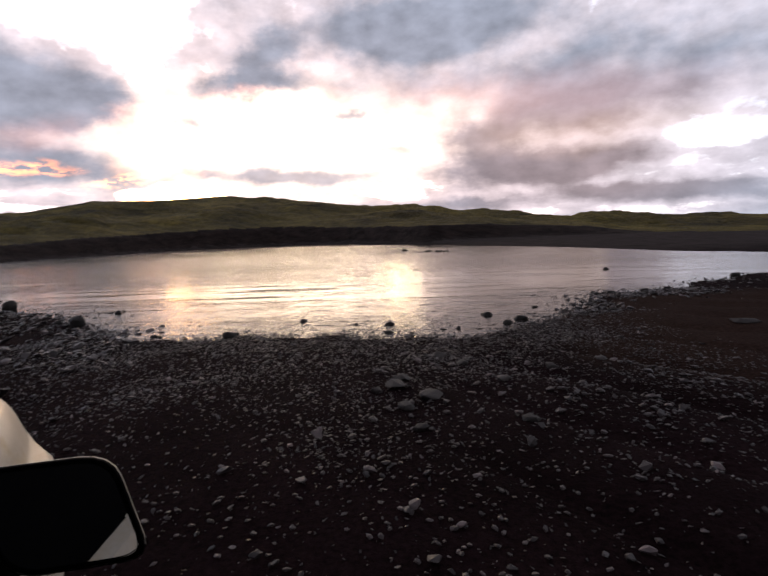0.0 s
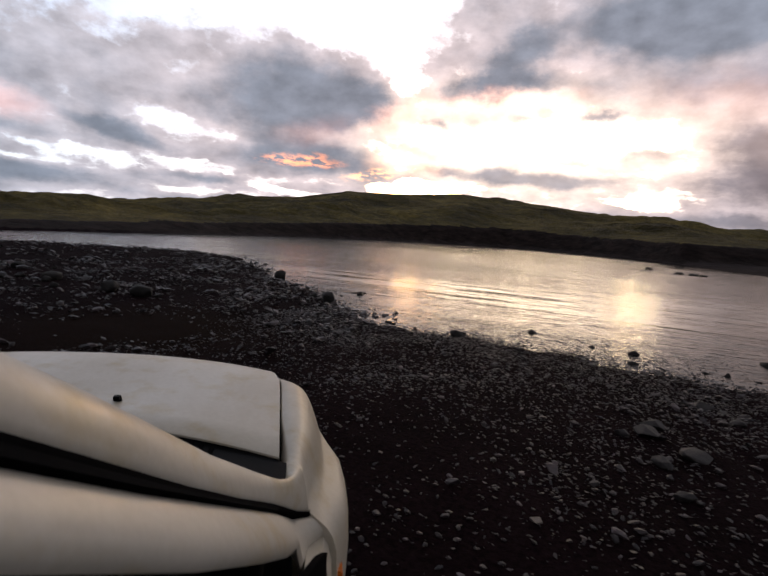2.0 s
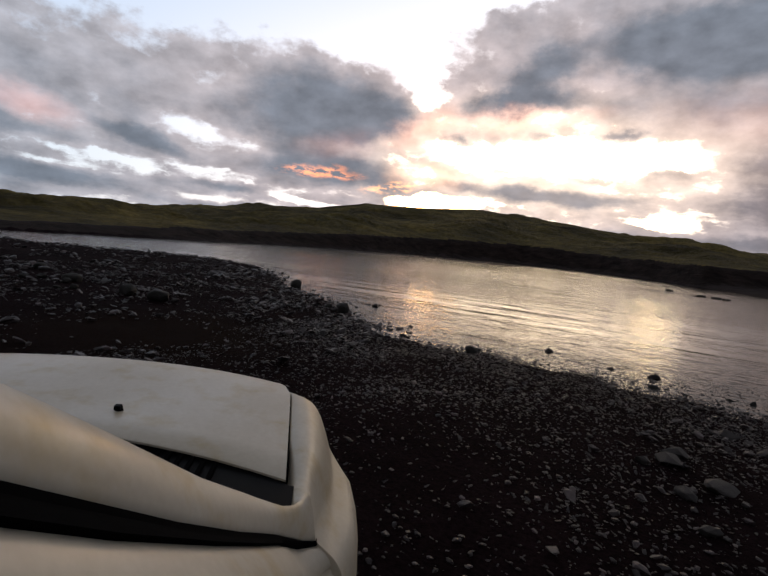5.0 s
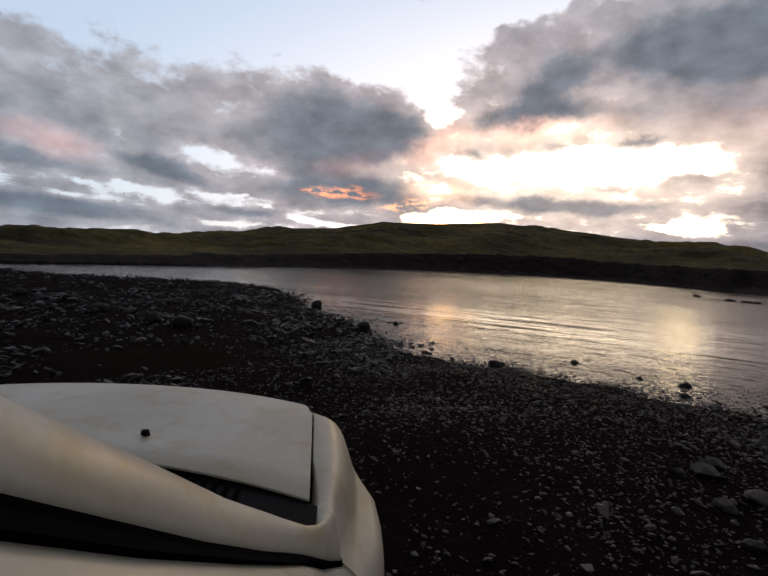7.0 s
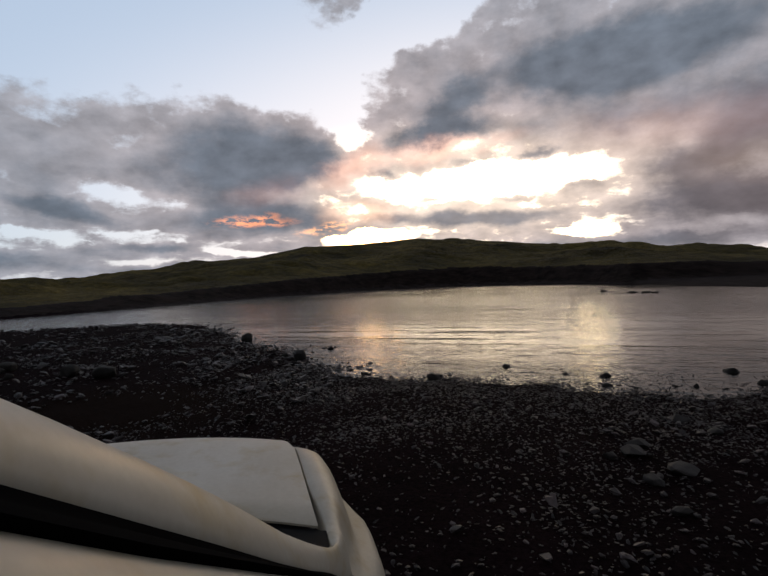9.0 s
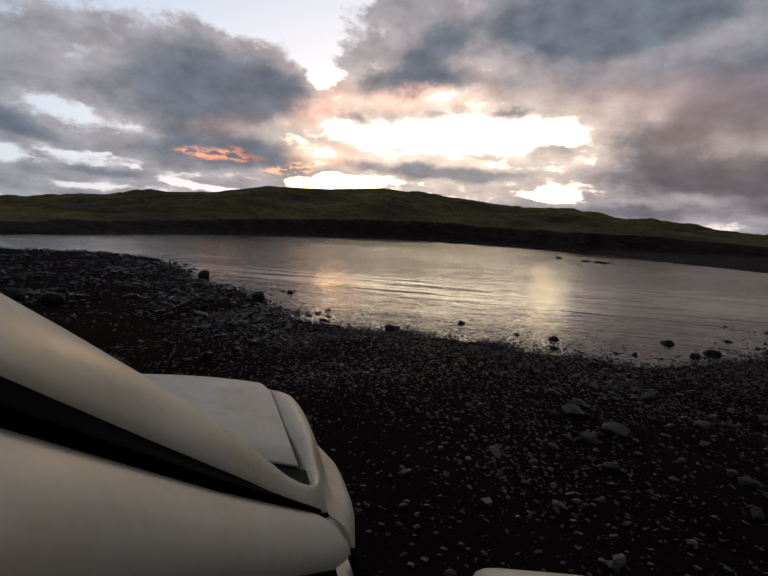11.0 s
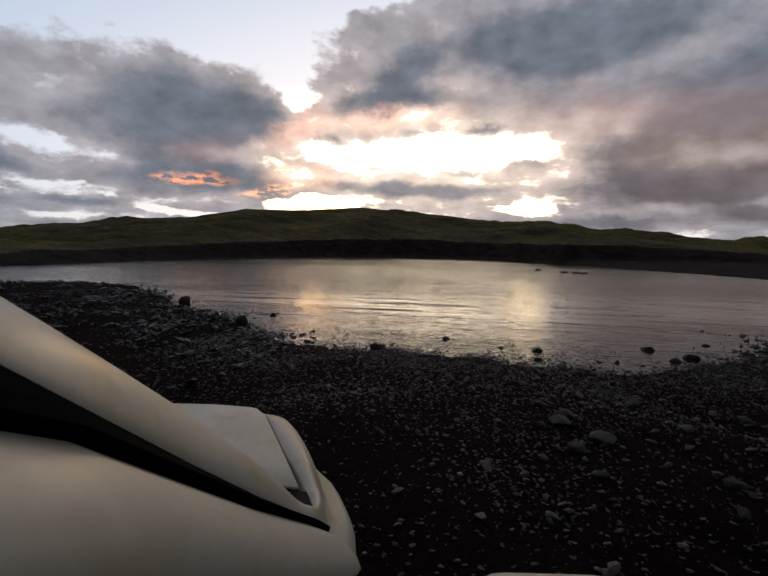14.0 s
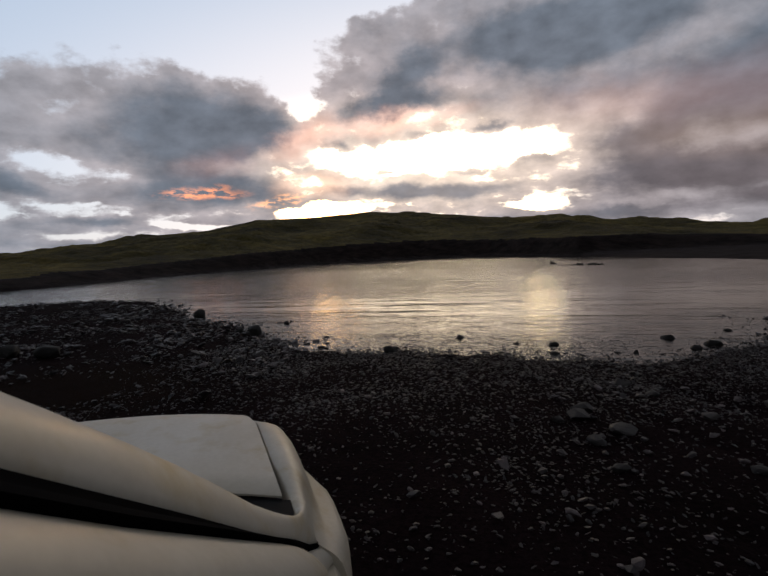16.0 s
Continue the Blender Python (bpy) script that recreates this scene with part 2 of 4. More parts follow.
def make_sand():
    mt, nt, b = material("black_sand", (0.03, 0.027, 0.025), 0.95, spec=0.015)
    big = noise_node(nt, 0.7, 5)
    small = noise_node(nt, 28, 6, 0.7)
    c = colour_ramp(nt, big.outputs[0], [(0.3, (0.0058, 0.0029, 0.0036)), (0.7, (0.0145, 0.0076, 0.0091))])
    g = colour_ramp(nt, small.outputs[0], [(0.35, (0.45, 0.45, 0.45)), (0.72, (1.7, 1.65, 1.6))])
    # a spit of bare brown sand
    tc = nt.nodes.new("ShaderNodeTexCoord")
    far = nt.nodes.new("ShaderNodeVectorMath")
    far.operation = "DISTANCE"
    nt.links.new(tc.outputs["Object"], far.inputs[0])
    far.inputs[1].default_value = (8.2, 6.2, 0.0)
    rim = nt.nodes.new("ShaderNodeMath")
    rim.operation = "MULTIPLY_ADD"
    nt.links.new(big.outputs[0], rim.inputs[0])
    rim.inputs[1].default_value = 3.0
    nt.links.new(far.outputs["Value"], rim.inputs[2])
    spit = nt.nodes.new("ShaderNodeMapRange")
    spit.interpolation_type = "SMOOTHSTEP"
    nt.links.new(rim.outputs[0], spit.inputs[0])
    for k, v in enumerate((5.2, 6.8, 1.0, 0.0)):
        spit.inputs[k + 1].default_value = v
    c = mix_colour(nt, spit.outputs[0], c, (0.027, 0.0155, 0.0125))
    patch = nt.nodes.new("ShaderNodeVectorMath")
    patch.operation = "DISTANCE"
    nt.links.new(tc.outputs["Object"], patch.inputs[0])
    patch.inputs[1].default_value = (-5.4, 4.0, 0.0)
    fade = nt.nodes.new("ShaderNodeMapRange")
    fade.interpolation_type = "SMOOTHSTEP"
    nt.links.new(patch.outputs["Value"], fade.inputs[0])
    for k, v in enumerate((0.8, 2.6, 0.9, 0.0)):
        fade.inputs[k + 1].default_value = v
    c = mix_colour(nt, fade.outputs[0], c, (0.0115, 0.0062, 0.0046))
    # gravel bars on the far side are paler
    sep = nt.nodes.new("ShaderNodeSeparateXYZ")
    nt.links.new(tc.outputs["Object"], sep.inputs[0])
    bar = nt.nodes.new("ShaderNodeMapRange")
    bar.interpolation_type = "SMOOTHSTEP"
    nt.links.new(sep.outputs[1], bar.inputs[0])
    for k, v in enumerate((22.0, 34.0, 0.0, 1.0)):
        bar.inputs[k + 1].default_value = v
    shingle = colour_ramp(nt, big.outputs[0], [(0.3, (0.022, 0.0175, 0.0175)), (0.7, (0.050, 0.041, 0.041))])
    c = mix_colour(nt, bar.outputs[0], c, shingle)
    nt.links.new(mix_colour(nt, 1.0, c, g, "MULTIPLY"), b.inputs["Base Color"])
    bump(nt, b, small.outputs[0], 0.7, 0.03)
    return mt


def make_soil():
    mt, nt, b = material("bank_soil", (0.02, 0.017, 0.014), 0.9, spec=0.06)
    n = noise_node(nt, 0.5, 8, 0.65, (1, 1, 2.5))
    nt.links.new(colour_ramp(nt, n.outputs[0], [(0.3, (0.007, 0.005, 0.0045)), (0.75, (0.040, 0.027, 0.024))]), b.inputs["Base Color"])
    bump(nt, b, n.outputs[0], 0.8, 0.5)
    return mt


def make_grass():
    mt, nt, b = material("rough_grass", (0.07, 0.08, 0.02), 0.9, spec=0.15)
    big = noise_node(nt, 0.045, 7, 0.62, (1, 1, 3))
    mid = noise_node(nt, 0.35, 8, 0.7)
    c = colour_ramp(nt, big.outputs[0], [(0.30, (0.030, 0.024, 0.010)), (0.5, (0.110, 0.090, 0.022)), (0.70, (0.225, 0.176, 0.048))])
    g = colour_ramp(nt, mid.outputs[0], [(0.3, (0.38, 0.40, 0.40)), (0.7, (1.5, 1.42, 1.3))])
    tuft = noise_node(nt, 1.6, 6, 0.7)
    h = colour_ramp(nt, tuft.outputs[0], [(0.3, (0.55, 0.55, 0.52)), (0.7, (1.4, 1.38, 1.3))])
    nt.links.new(mix_colour(nt, 1.0, mix_colour(nt, 1.0, c, g, "MULTIPLY"), h, "MULTIPLY"), b.inputs["Base Color"])
    bump(nt, b, mid.outputs[0], 1.0, 2.6)
    return mt


def make_stone(name, lo, hi, rough=0.5):
    mt, nt, b = material(name, lo, rough, spec=0.3)
    geo = nt.nodes.new("ShaderNodeNewGeometry")
    n = noise_node(nt, 22, 5, 0.65)
    c = colour_ramp(nt, geo.outputs["Random Per Island"], [(0.0, lo), (0.50, tuple(0.88 * p + 0.12 * q for p, q in zip(lo, hi))), (0.85, tuple(0.68 * p + 0.32 * q for p, q in zip(lo, hi))), (1.0, hi)])
    g = colour_ramp(nt, n.outputs[0], [(0.3, (0.6, 0.6, 0.6)), (0.75, (1.3, 1.27, 1.22))])
    nt.links.new(mix_colour(nt, 1.0, c, g, "MULTIPLY"), b.inputs["Base Color"])
    bump(nt, b, n.outputs[0], 0.5, 0.01)
    return mt


def make_water():
    mt, nt, b = material("river_water", (0.008, 0.007, 0.006), 0.03, spec=0.33)
    b.inputs["IOR"].default_value = 1.33
    slow = noise_node(nt, 0.7, 3, 0.5, (0.38, 1.6, 1, 14))
    rip = noise_node(nt, 2.7, 4, 0.55, (0.42, 1.7, 1, 10))
    patch = noise_node(nt, 0.09, 3, 0.5, (0.6, 1.6, 1, 10))
    amt = nt.nodes.new("ShaderNodeMapRange")
    amt.inputs[1].default_value, amt.inputs[2].default_value = 0.38, 0.66
    amt.inputs[3].default_value, amt.inputs[4].default_value = 0.30, 1.5
    nt.links.new(patch.outputs[0], amt.inputs[0])
    mul = nt.nodes.new("ShaderNodeMath")
    mul.operation = "MULTIPLY"
    nt.links.new(rip.outputs[0], mul.inputs[0])
    nt.links.new(amt.outputs[0], mul.inputs[1])
    add = nt.nodes.new("ShaderNodeMath")
    add.operation = "MULTIPLY_ADD"
    nt.links.new(slow.outputs[0], add.inputs[0])
    add.inputs[1].default_value = 1.3
    nt.links.new(mul.outputs[0], add.inputs[2])
    # ripples stand out near the beach and melt into a sheen midstream
    pos = nt.nodes.new("ShaderNodeNewGeometry")
    sep = nt.nodes.new("ShaderNodeSeparateXYZ")
    nt.links.new(pos.outputs["Position"], sep.inputs[0])
    mid = nt.nodes.new("ShaderNodeMapRange")
    mid.interpolation_type = "SMOOTHSTEP"
    nt.links.new(sep.outputs[1], mid.inputs[0])
    for k, v in enumerate((9.0, 26.0, 1.0, 0.8)):
        mid.inputs[k + 1].default_value = v
    wave = nt.nodes.new("ShaderNodeMath")
    wave.operation = "MULTIPLY"
    nt.links.new(add.outputs[0], wave.inputs[0])
    nt.links.new(mid.outputs[0], wave.inputs[1])
    gloss = nt.nodes.new("ShaderNodeMapRange")
    nt.links.new(mid.outputs[0], gloss.inputs[0])
    for k, v in enumerate((1.0, 0.8, 0.06, 0.14)):
        gloss.inputs[k + 1].default_value = v
    nt.links.new(gloss.outputs[0], b.inputs["Roughness"])
    bump(nt, b, wave.outputs[0], 1.0, 0.032)
    return mt


def make_paint():
    mt, nt, b = material("cream_paint", (0.52, 0.48, 0.41), 0.34, spec=0.5)
    b.inputs["Coat Weight"].default_value, b.inputs["Coat Roughness"].default_value = 0.12, 0.25
    dirt = noise_node(nt, 1.7, 5, 0.55)
    spots = noise_node(nt, 11.0, 4, 0.6)
    dust = noise_node(nt, 4.0, 6, 0.6, (1.0, 0.35, 1.0))
    fine = noise_node(nt, 90, 3, 0.6)
    c = colour_ramp(nt, dirt.outputs[0], [(0.35, (0.55, 0.48, 0.375)), (0.52, (0.64, 0.588, 0.505)), (0.70, (0.69, 0.645, 0.575))])
    y = colour_ramp(nt, spots.outputs[0], [(0.52, (1.0, 1.0, 1.0)), (0.78, (0.84, 0.72, 0.46))])
    s = colour_ramp(nt, dust.outputs[0], [(0.22, (0.88, 0.85, 0.79)), (0.68, (1.0, 1.0, 1.0))])
    g = colour_ramp(nt, fine.outputs[0], [(0.3, (0.94, 0.935, 0.92)), (0.7, (1.02, 1.02, 1.02))])
    c = mix_colour(nt, 1.0, mix_colour(nt, 1.0, c, y, "MULTIPLY"), s, "MULTIPLY")
    nt.links.new(mix_colour(nt, 1.0, c, g, "MULTIPLY"), b.inputs["Base Color"])
    nt.links.new(colour_ramp(nt, dust.outputs[0], [(0.25, (0.55, 0.55, 0.55)), (0.75, (0.33, 0.33, 0.33))]), b.inputs["Roughness"])
    return mt


def make_plastic(name, base, rough, spec=0.4):
    mt, nt, b = material(name, base, rough, spec=spec)
    n = noise_node(nt, 35, 4, 0.6)
    bump(nt, b, n.outputs[0], 0.15, 0.002)
    nt.links.new(colour_ramp(nt, n.outputs[0], [(0.3, tuple(0.8 * c for c in base)), (0.7, tuple(1.25 * c for c in base))]), b.inputs["Base Color"])
    return mt


SAND, SOIL, GRASS = make_sand(), make_soil(), make_grass()
STONE = make_stone("basalt_pebble", (0.0110, 0.0070, 0.0082), (0.118, 0.090, 0.096))
BOULDER = make_stone("dark_boulder", (0.010, 0.009, 0.0085), (0.032, 0.029, 0.026), 0.8)
SLAB = make_stone("pale_stone", (0.021, 0.018, 0.018), (0.060, 0.051, 0.050), 0.7)
WATER, PAINT = make_water(), make_paint()
RUBBER = make_plastic("black_rubber", (0.0026, 0.0026, 0.0031), 0.9, 0.012)
PLASTIC = make_plastic("dark_plastic", (0.022, 0.023, 0.026), 0.4)
COWL = make_plastic("cowl_plastic", (0.0030, 0.0033, 0.0042), 0.55, 0.04)
MIRROR = material("mirror_glass", (0.55, 0.57, 0.60), 0.03, 1.0)[0]
GLASS, gnt, gb = material("window_glass", (0.02, 0.025, 0.025), 0.03)
INTERIOR = make_plastic("dark_interior", (0.005, 0.005, 0.0055), 0.85, 0.1)
STEEL = make_plastic("wheel_steel", (0.25, 0.25, 0.25), 0.4)
LAMP = material("lamp_glass", (0.6, 0.6, 0.62), 0.1)[0]
AMBER = material("amber_lens", (0.6, 0.16, 0.02), 0.2)[0]


# ---------------------------------------------------------------- ground
def table(x, rows):
    xs = [r[0] for r in rows]
    return np.interp(x, xs, [r[1] for r in rows])


def far_dip(az):      # angle under the eye at which the far water's edge lies
    return table(az, ((-60, 3.3), (-37, 3.1), (-31, 3.0), (-18.6, 2.35), (-10, 2.0), (-6, 1.7), (-1, 1.45), (4, 1.3), (12, 1.2), (23, 1.3), (36, 1.6), (45, 1.9), (54, 2.2), (66, 2.45), (100, 2.6)))


def bank_rise(az):
    return table(az, ((-60, -1.4), (-37, -1.4), (-27, -0.9), (-22, -0.25), (-12, 0.3), (-1, 0.45), (4, 0.5), (10, 0.75), (20, 0.62), (30, 0.2), (36, -0.2), (45, -0.65), (54, -1.1), (66, -1.6), (100, -1.8)))


def ridge_rise(az):
    return table(az, ((-75, 0.4), (-45, 0.35), (-37, 0.35), (-27, 0.83), (-22.5, 1.1), (-20.5, 0.76), (-18.6, 1.0), (-11.5, 1.85), (-8, 1.9), (-3.5, 2.75), (-0.5, 2.6), (3, 3.0), (8, 3.55), (11, 3.85), (17, 4.35), (19, 4.2), (23, 3.93), (29.7, 3.86), (35, 2.85), (41.5, 2.5), (45, 1.75), (54, 1.1), (66, 0.9), (100, 0.6)))


SHORE = ((-120, 9), (-60, 11), (-26.4, 12.6), (-20, 16.4), (-17.6, 17.3), (-14, 16.2), (-10.2, 12.6), (-8.6, 11.3), (-6.6, 9.9), (-5.4, 8.7), (-4.2, 7.9), (-3.0, 7.2), (-1.9, 6.95), (-0.7, 7.2), (0.2, 7.15), (1.3, 6.5), (2.2, 6.55), (3.0, 7.4), (4.6, 8.5), (5.8, 10.5), (7.2, 10.8), (9.1, 12.4), (13.3, 15.0), (24, 18.9), (60, 26.4), (140, 39.4))


def shore_side(x, y):
    """Metres to the near water's edge: positive on the beach."""
    best = np.full(np.shape(x), 1e9)
    for (x0, y0), (x1, y1) in zip(SHORE, SHORE[1:]):
        dx, dy = x1 - x0, y1 - y0
        k = np.clip(((x - x0) * dx + (y - y0) * dy) / (dx * dx + dy * dy), 0, 1)
        best = np.minimum(best, np.hypot(x - x0 - k * dx, y - y0 - k * dy))
    wob = 0.16 * np.sin(1.9 * x + 0.7 * y) + 0.10 * np.sin(4.3 * x - 1.7 * y + 1) + 0.05 * np.sin(9.1 * x + 3 * y)
    line = np.interp(x, [p[0] for p in SHORE], [p[1] for p in SHORE])
    return np.where(y < line, best, -best) + wob * np.clip(1.5 - best / 3, 0, 1)


def lumps(x, y, size, octaves=4, seed=0.0):
    h, a = np.zeros(np.shape(x)), 1.0
    for k in range(octaves):
        f = 2 ** k / size
        for j in range(3):
            t = 2.1 * j + 0.9 * k + seed
            h = h + a / 3 * np.sin((x * math.cos(t) + y * math.sin(t)) * f * 6.28 + 1.3 * np.sin((x * math.sin(t) - y * math.cos(t)) * f * 3.9 + t) + 5 * t)
        a *= 0.5
    return h


CENTRE = (0.6, -0.85)


def ground_height(x, y):
    x, y = np.asarray(x, float), np.asarray(y, float)
    rx, ry = x - CENTRE[0], y - CENTRE[1]
    r, az = np.hypot(rx, ry), np.degrees(np.arctan2(-rx, ry))
    side = shore_side(x, y)
    beach = WATER_Z + 0.13 * (1 - np.exp(-np.maximum(side, 0) / 2.6)) + 0.018 * lumps(x, y, 2.2) * np.clip(side, 0, 1)
    # wheel ruts across the beach
    rut = np.exp(-((np.mod(0.75 * x + 0.66 * y + 0.3 * np.sin(0.5 * x), 1.15) - 0.5) / 0.13) ** 2) * np.clip((x - 0.8) / 1.5, 0, 1) * np.clip(side - 1.0, 0, 1)
    beach = beach - 0.055 * rut
    bed = WATER_Z + np.maximum(0.14 * side, -0.9)
    near = np.where(side > 0, beach, bed)
    rf = (EYE_Z - WATER_Z) / np.tan(np.radians(far_dip(az)))
    base = np.maximum(rf * 1.01, np.where(az < -4, np.interp(az, (-60, -30, -14, -4), (62, 66, 64, 58)), 0))
    top = base * 1.035 + 1.0
    zb = EYE_Z + top * np.tan(np.radians(bank_rise(az))) + 0.12 * lumps(x, y, 9, 3)
    rr = np.maximum(table(az, ((-75, 240), (-23, 230), (-20, 200), (-6, 175), (17, 165), (40, 150), (60, 190), (100, 220))), base * 1.5)
    zr = EYE_Z + rr * np.tan(np.radians(ridge_rise(az)))
    bar = WATER_Z + 0.42 * np.clip((r - rf) / np.maximum(base - rf, 1.0), 0, 1) ** 0.7
    t = np.clip((r - base) / (top - base), 0, 1)
    cliff = (WATER_Z + 0.1 + (bar - WATER_Z - 0.1) * np.clip((base / rf - 1.01) * 8, 0, 1)) * (1 - t) + zb * t
    s = np.clip((r - top) / (rr - top), 0, 1)
    slope = zb + (zr - zb) * s ** 0.85 + (0.9 * lumps(x, y, 34, 6) + 0.6 * np.abs(lumps(x, y, 17, 5, 1.0))) * np.clip(s * 6, 0, 1) * np.clip((1 - s) * 5, 0.12, 1) * np.clip((zr - zb) / 4, 0.15, 1)
    after = zr - 0.04 * (r - rr) - 0.000004 * (r - rr) ** 2
    after = np.maximum(after, -14)
    far = np.where(r < rf, WATER_Z - np.minimum(0.05 * (rf - r), 0.9), np.where(r < base, bar, np.where(r < top, cliff, np.where(r < rr, slope, after))))
    # land behind the car is flat beach
    behind = np.abs(az) > 105
    h = np.where(r < rf * 0.5, near, np.where(side > 0, near, np.where(r < rf, np.minimum(np.maximum(near, far), WATER_Z - 0.02), far)))
    return np.where(behind & (side > 0), near, h), r, rf, base, top, side


def build_ground():
    ang = np.concatenate((np.arange(-72, 100, 0.36), np.arange(100, 288, 4.0)))
    rad = [0.0]
    r = 0.35
    while r < 3200:
        rad.append(r)
        r *= 1.028 if r < 40 else (1.0115 if r < 185 else 1.11)
    rad = np.array(rad[1:])
    A, R = np.meshgrid(np.radians(ang), rad)
    X, Y = CENTRE[0] - R * np.sin(A), CENTRE[1] + R * np.cos(A)
    Z, rr, rf, base, top, side = ground_height(X, Y)
    n, k = len(ang), len(rad)
    verts = np.stack((X, Y, Z), -1).reshape(-1, 3).tolist()
    verts.append((*CENTRE, float(ground_height(*CENTRE)[0])))
    faces, kinds = [], []
    soil_from, grass_from = base + lumps(X, Y, 7, 3) * 0.25 - 0.3, top + 0.2
    land = ((rr > rf) & (side < 0)) | (rr > 60)
    kind = np.where(land & (rr > grass_from), 2, np.where(land & (rr > soil_from), 1, 0))
    for i in range(k - 1):
        for j in range(n):
            j2 = (j + 1) % n
            faces.append((i * n + j, i * n + j2, (i + 1) * n + j2, (i + 1) * n + j))
            kinds.append(int(kind[i, j]))
    c = len(verts) - 1
    for j in range(n):
        faces.append((c, (j + 1) % n, j))
        kinds.append(0)
    me = bpy.data.meshes.new("ground")
    me.from_pydata(verts, [], faces)
    for mt in (SAND, SOIL, GRASS):
        me.materials.append(mt)
    me.polygons.foreach_set("material_index", kinds)
    me.polygons.foreach_set("use_smooth", [True] * len(kinds))
    me.update()
    bmx = bmesh.new()
    bmx.from_mesh(me)
    bmesh.ops.recalc_face_normals(bmx, faces=bmx.faces)
    if sum(f.normal.z for f in list(bmx.faces)[:50]) < 0:
        bmesh.ops.reverse_faces(bmx, faces=bmx.faces)
    bmx.to_mesh(me)
    bmx.free()
    tagged(new("ground", me), "black gravel beach, dark eroded river bank and green grassy hills", "ground", kind="structure")


def build_water():
    bm = bmesh.new()
    bmesh.ops.create_grid(bm, x_segments=40, y_segments=40, size=160)
    for v in bm.verts:
        v.co.z = 0
    me = bpy.data.meshes.new("water")
    bm.to_mesh(me)
    bm.free()
    me.materials.append(WATER)
    ob = new("water", me)
    ob.location = (0, 60, WATER_Z)
    tagged(ob, "calm dark river water with small ripples mirroring the sunset", "river", kind="structure")


build_ground()
build_water()


def rest_z(x, y):
    return float(ground_height(np.array([x]), np.array([y]))[0][0])


# ---------------------------------------------------------------- small helpers for things
def link_mesh(name, bm, mt, smooth=True, sharp=38):
    me = bpy.data.meshes.new(name)
    bmesh.ops.recalc_face_normals(bm, faces=bm.faces)
    bm.to_mesh(me)
    bm.free()
    me.materials.append(mt)
    if smooth:
        me.polygons.foreach_set("use_smooth", [True] * len(me.polygons))
        me.set_sharp_from_angle(angle=radians(sharp))
    return new(name, me)


def part(name, bm, mt, parent, label="", smooth=True, sharp=38):
    ob = link_mesh(name, bm, mt, smooth, sharp)
    ob.parent = parent
    return tagged(ob, label)


def loft(rings, closed=False, caps=True):
    """A skin over rings of equally many points."""
    bm = bmesh.new()
    vs = [[bm.verts.new(p) for p in ring] for ring in rings]
    m = len(vs[0])
    for a, b in zip(vs, vs[1:]):
        for j in range(m if closed else m - 1):
            bm.faces.new((a[j], a[(j + 1) % m], b[(j + 1) % m], b[j]))
    if closed and caps:
        bm.faces.new(vs[0])
        bm.faces.new(vs[-1][::-1])
    return bm


def sheet(rows, thick, axis):
    """A closed shell: the skin over rows of points and its copy moved by thick along axis."""
    a = Vector(axis) * thick
    bm = bmesh.new()
    up = [[bm.verts.new(p) for p in row] for row in rows]
    dn = [[bm.verts.new(Vector(p) + a) for p in row] for row in rows]
    for g, flip in ((up, False), (dn, True)):
        for r0, r1 in zip(g, g[1:]):
            for j in range(len(r0) - 1):
                q = (r0[j], r0[j + 1], r1[j + 1], r1[j])
                bm.faces.new(q[::-1] if flip else q)
    edge = [(up[0], dn[0]), (up[-1], dn[-1]), ([r[0] for r in up], [r[0] for r in dn]), ([r[-1] for r in up], [r[-1] for r in dn])]
    for u, d in edge:
        for j in range(len(u) - 1):
            bm.faces.new((u[j], u[j + 1], d[j + 1], d[j]))
    return bm


def tube(points, radii, sides=10):
    """A closed tube along points; radii: (across, upright) for each."""
    rings = []
    pts = [Vector(p) for p in points]
    for k, p in enumerate(pts):
        d = (pts[min(k + 1, len(pts) - 1)] - pts[max(k - 1, 0)]).normalized()
        s = d.cross(Vector((0, 0, 1))).normalized()
        u = s.cross(d)
        ra, ru = radii[k]
        rings.append([p + s * ra * math.cos(q * 6.2832 / sides) + u * ru * math.sin(q * 6.2832 / sides) for q in range(sides)])
    return loft(rings, closed=True)


# ---------------------------------------------------------------- the car
MID = -0.56              # the car's middle line


def flip(p):
    return (2 * MID - p[0], p[1], p[2])


def crown(x, y):
    return 1.134 - 0.022 * y / 0.715 + 0.032 * (1 - ((x - MID) / 0.56) ** 2)


def edge(y):
    """x of the shut line between bonnet and wing."""
    return 0.008 - 0.030 * max(0.0, y) / 0.7


def rear(x):
    """How far the bonnet's rear edge bows forward."""
    return 0.11 * (1 - ((x - MID) / 0.56) ** 2)


def curve_at(y, rows):
    """x, z at y on an edge curve given from front to back."""
    ys = [-r[1] for r in rows]
    return float(np.interp(-y, ys, [r[0] for r in rows])), float(np.interp(-y, ys, [r[2] for r in rows]))


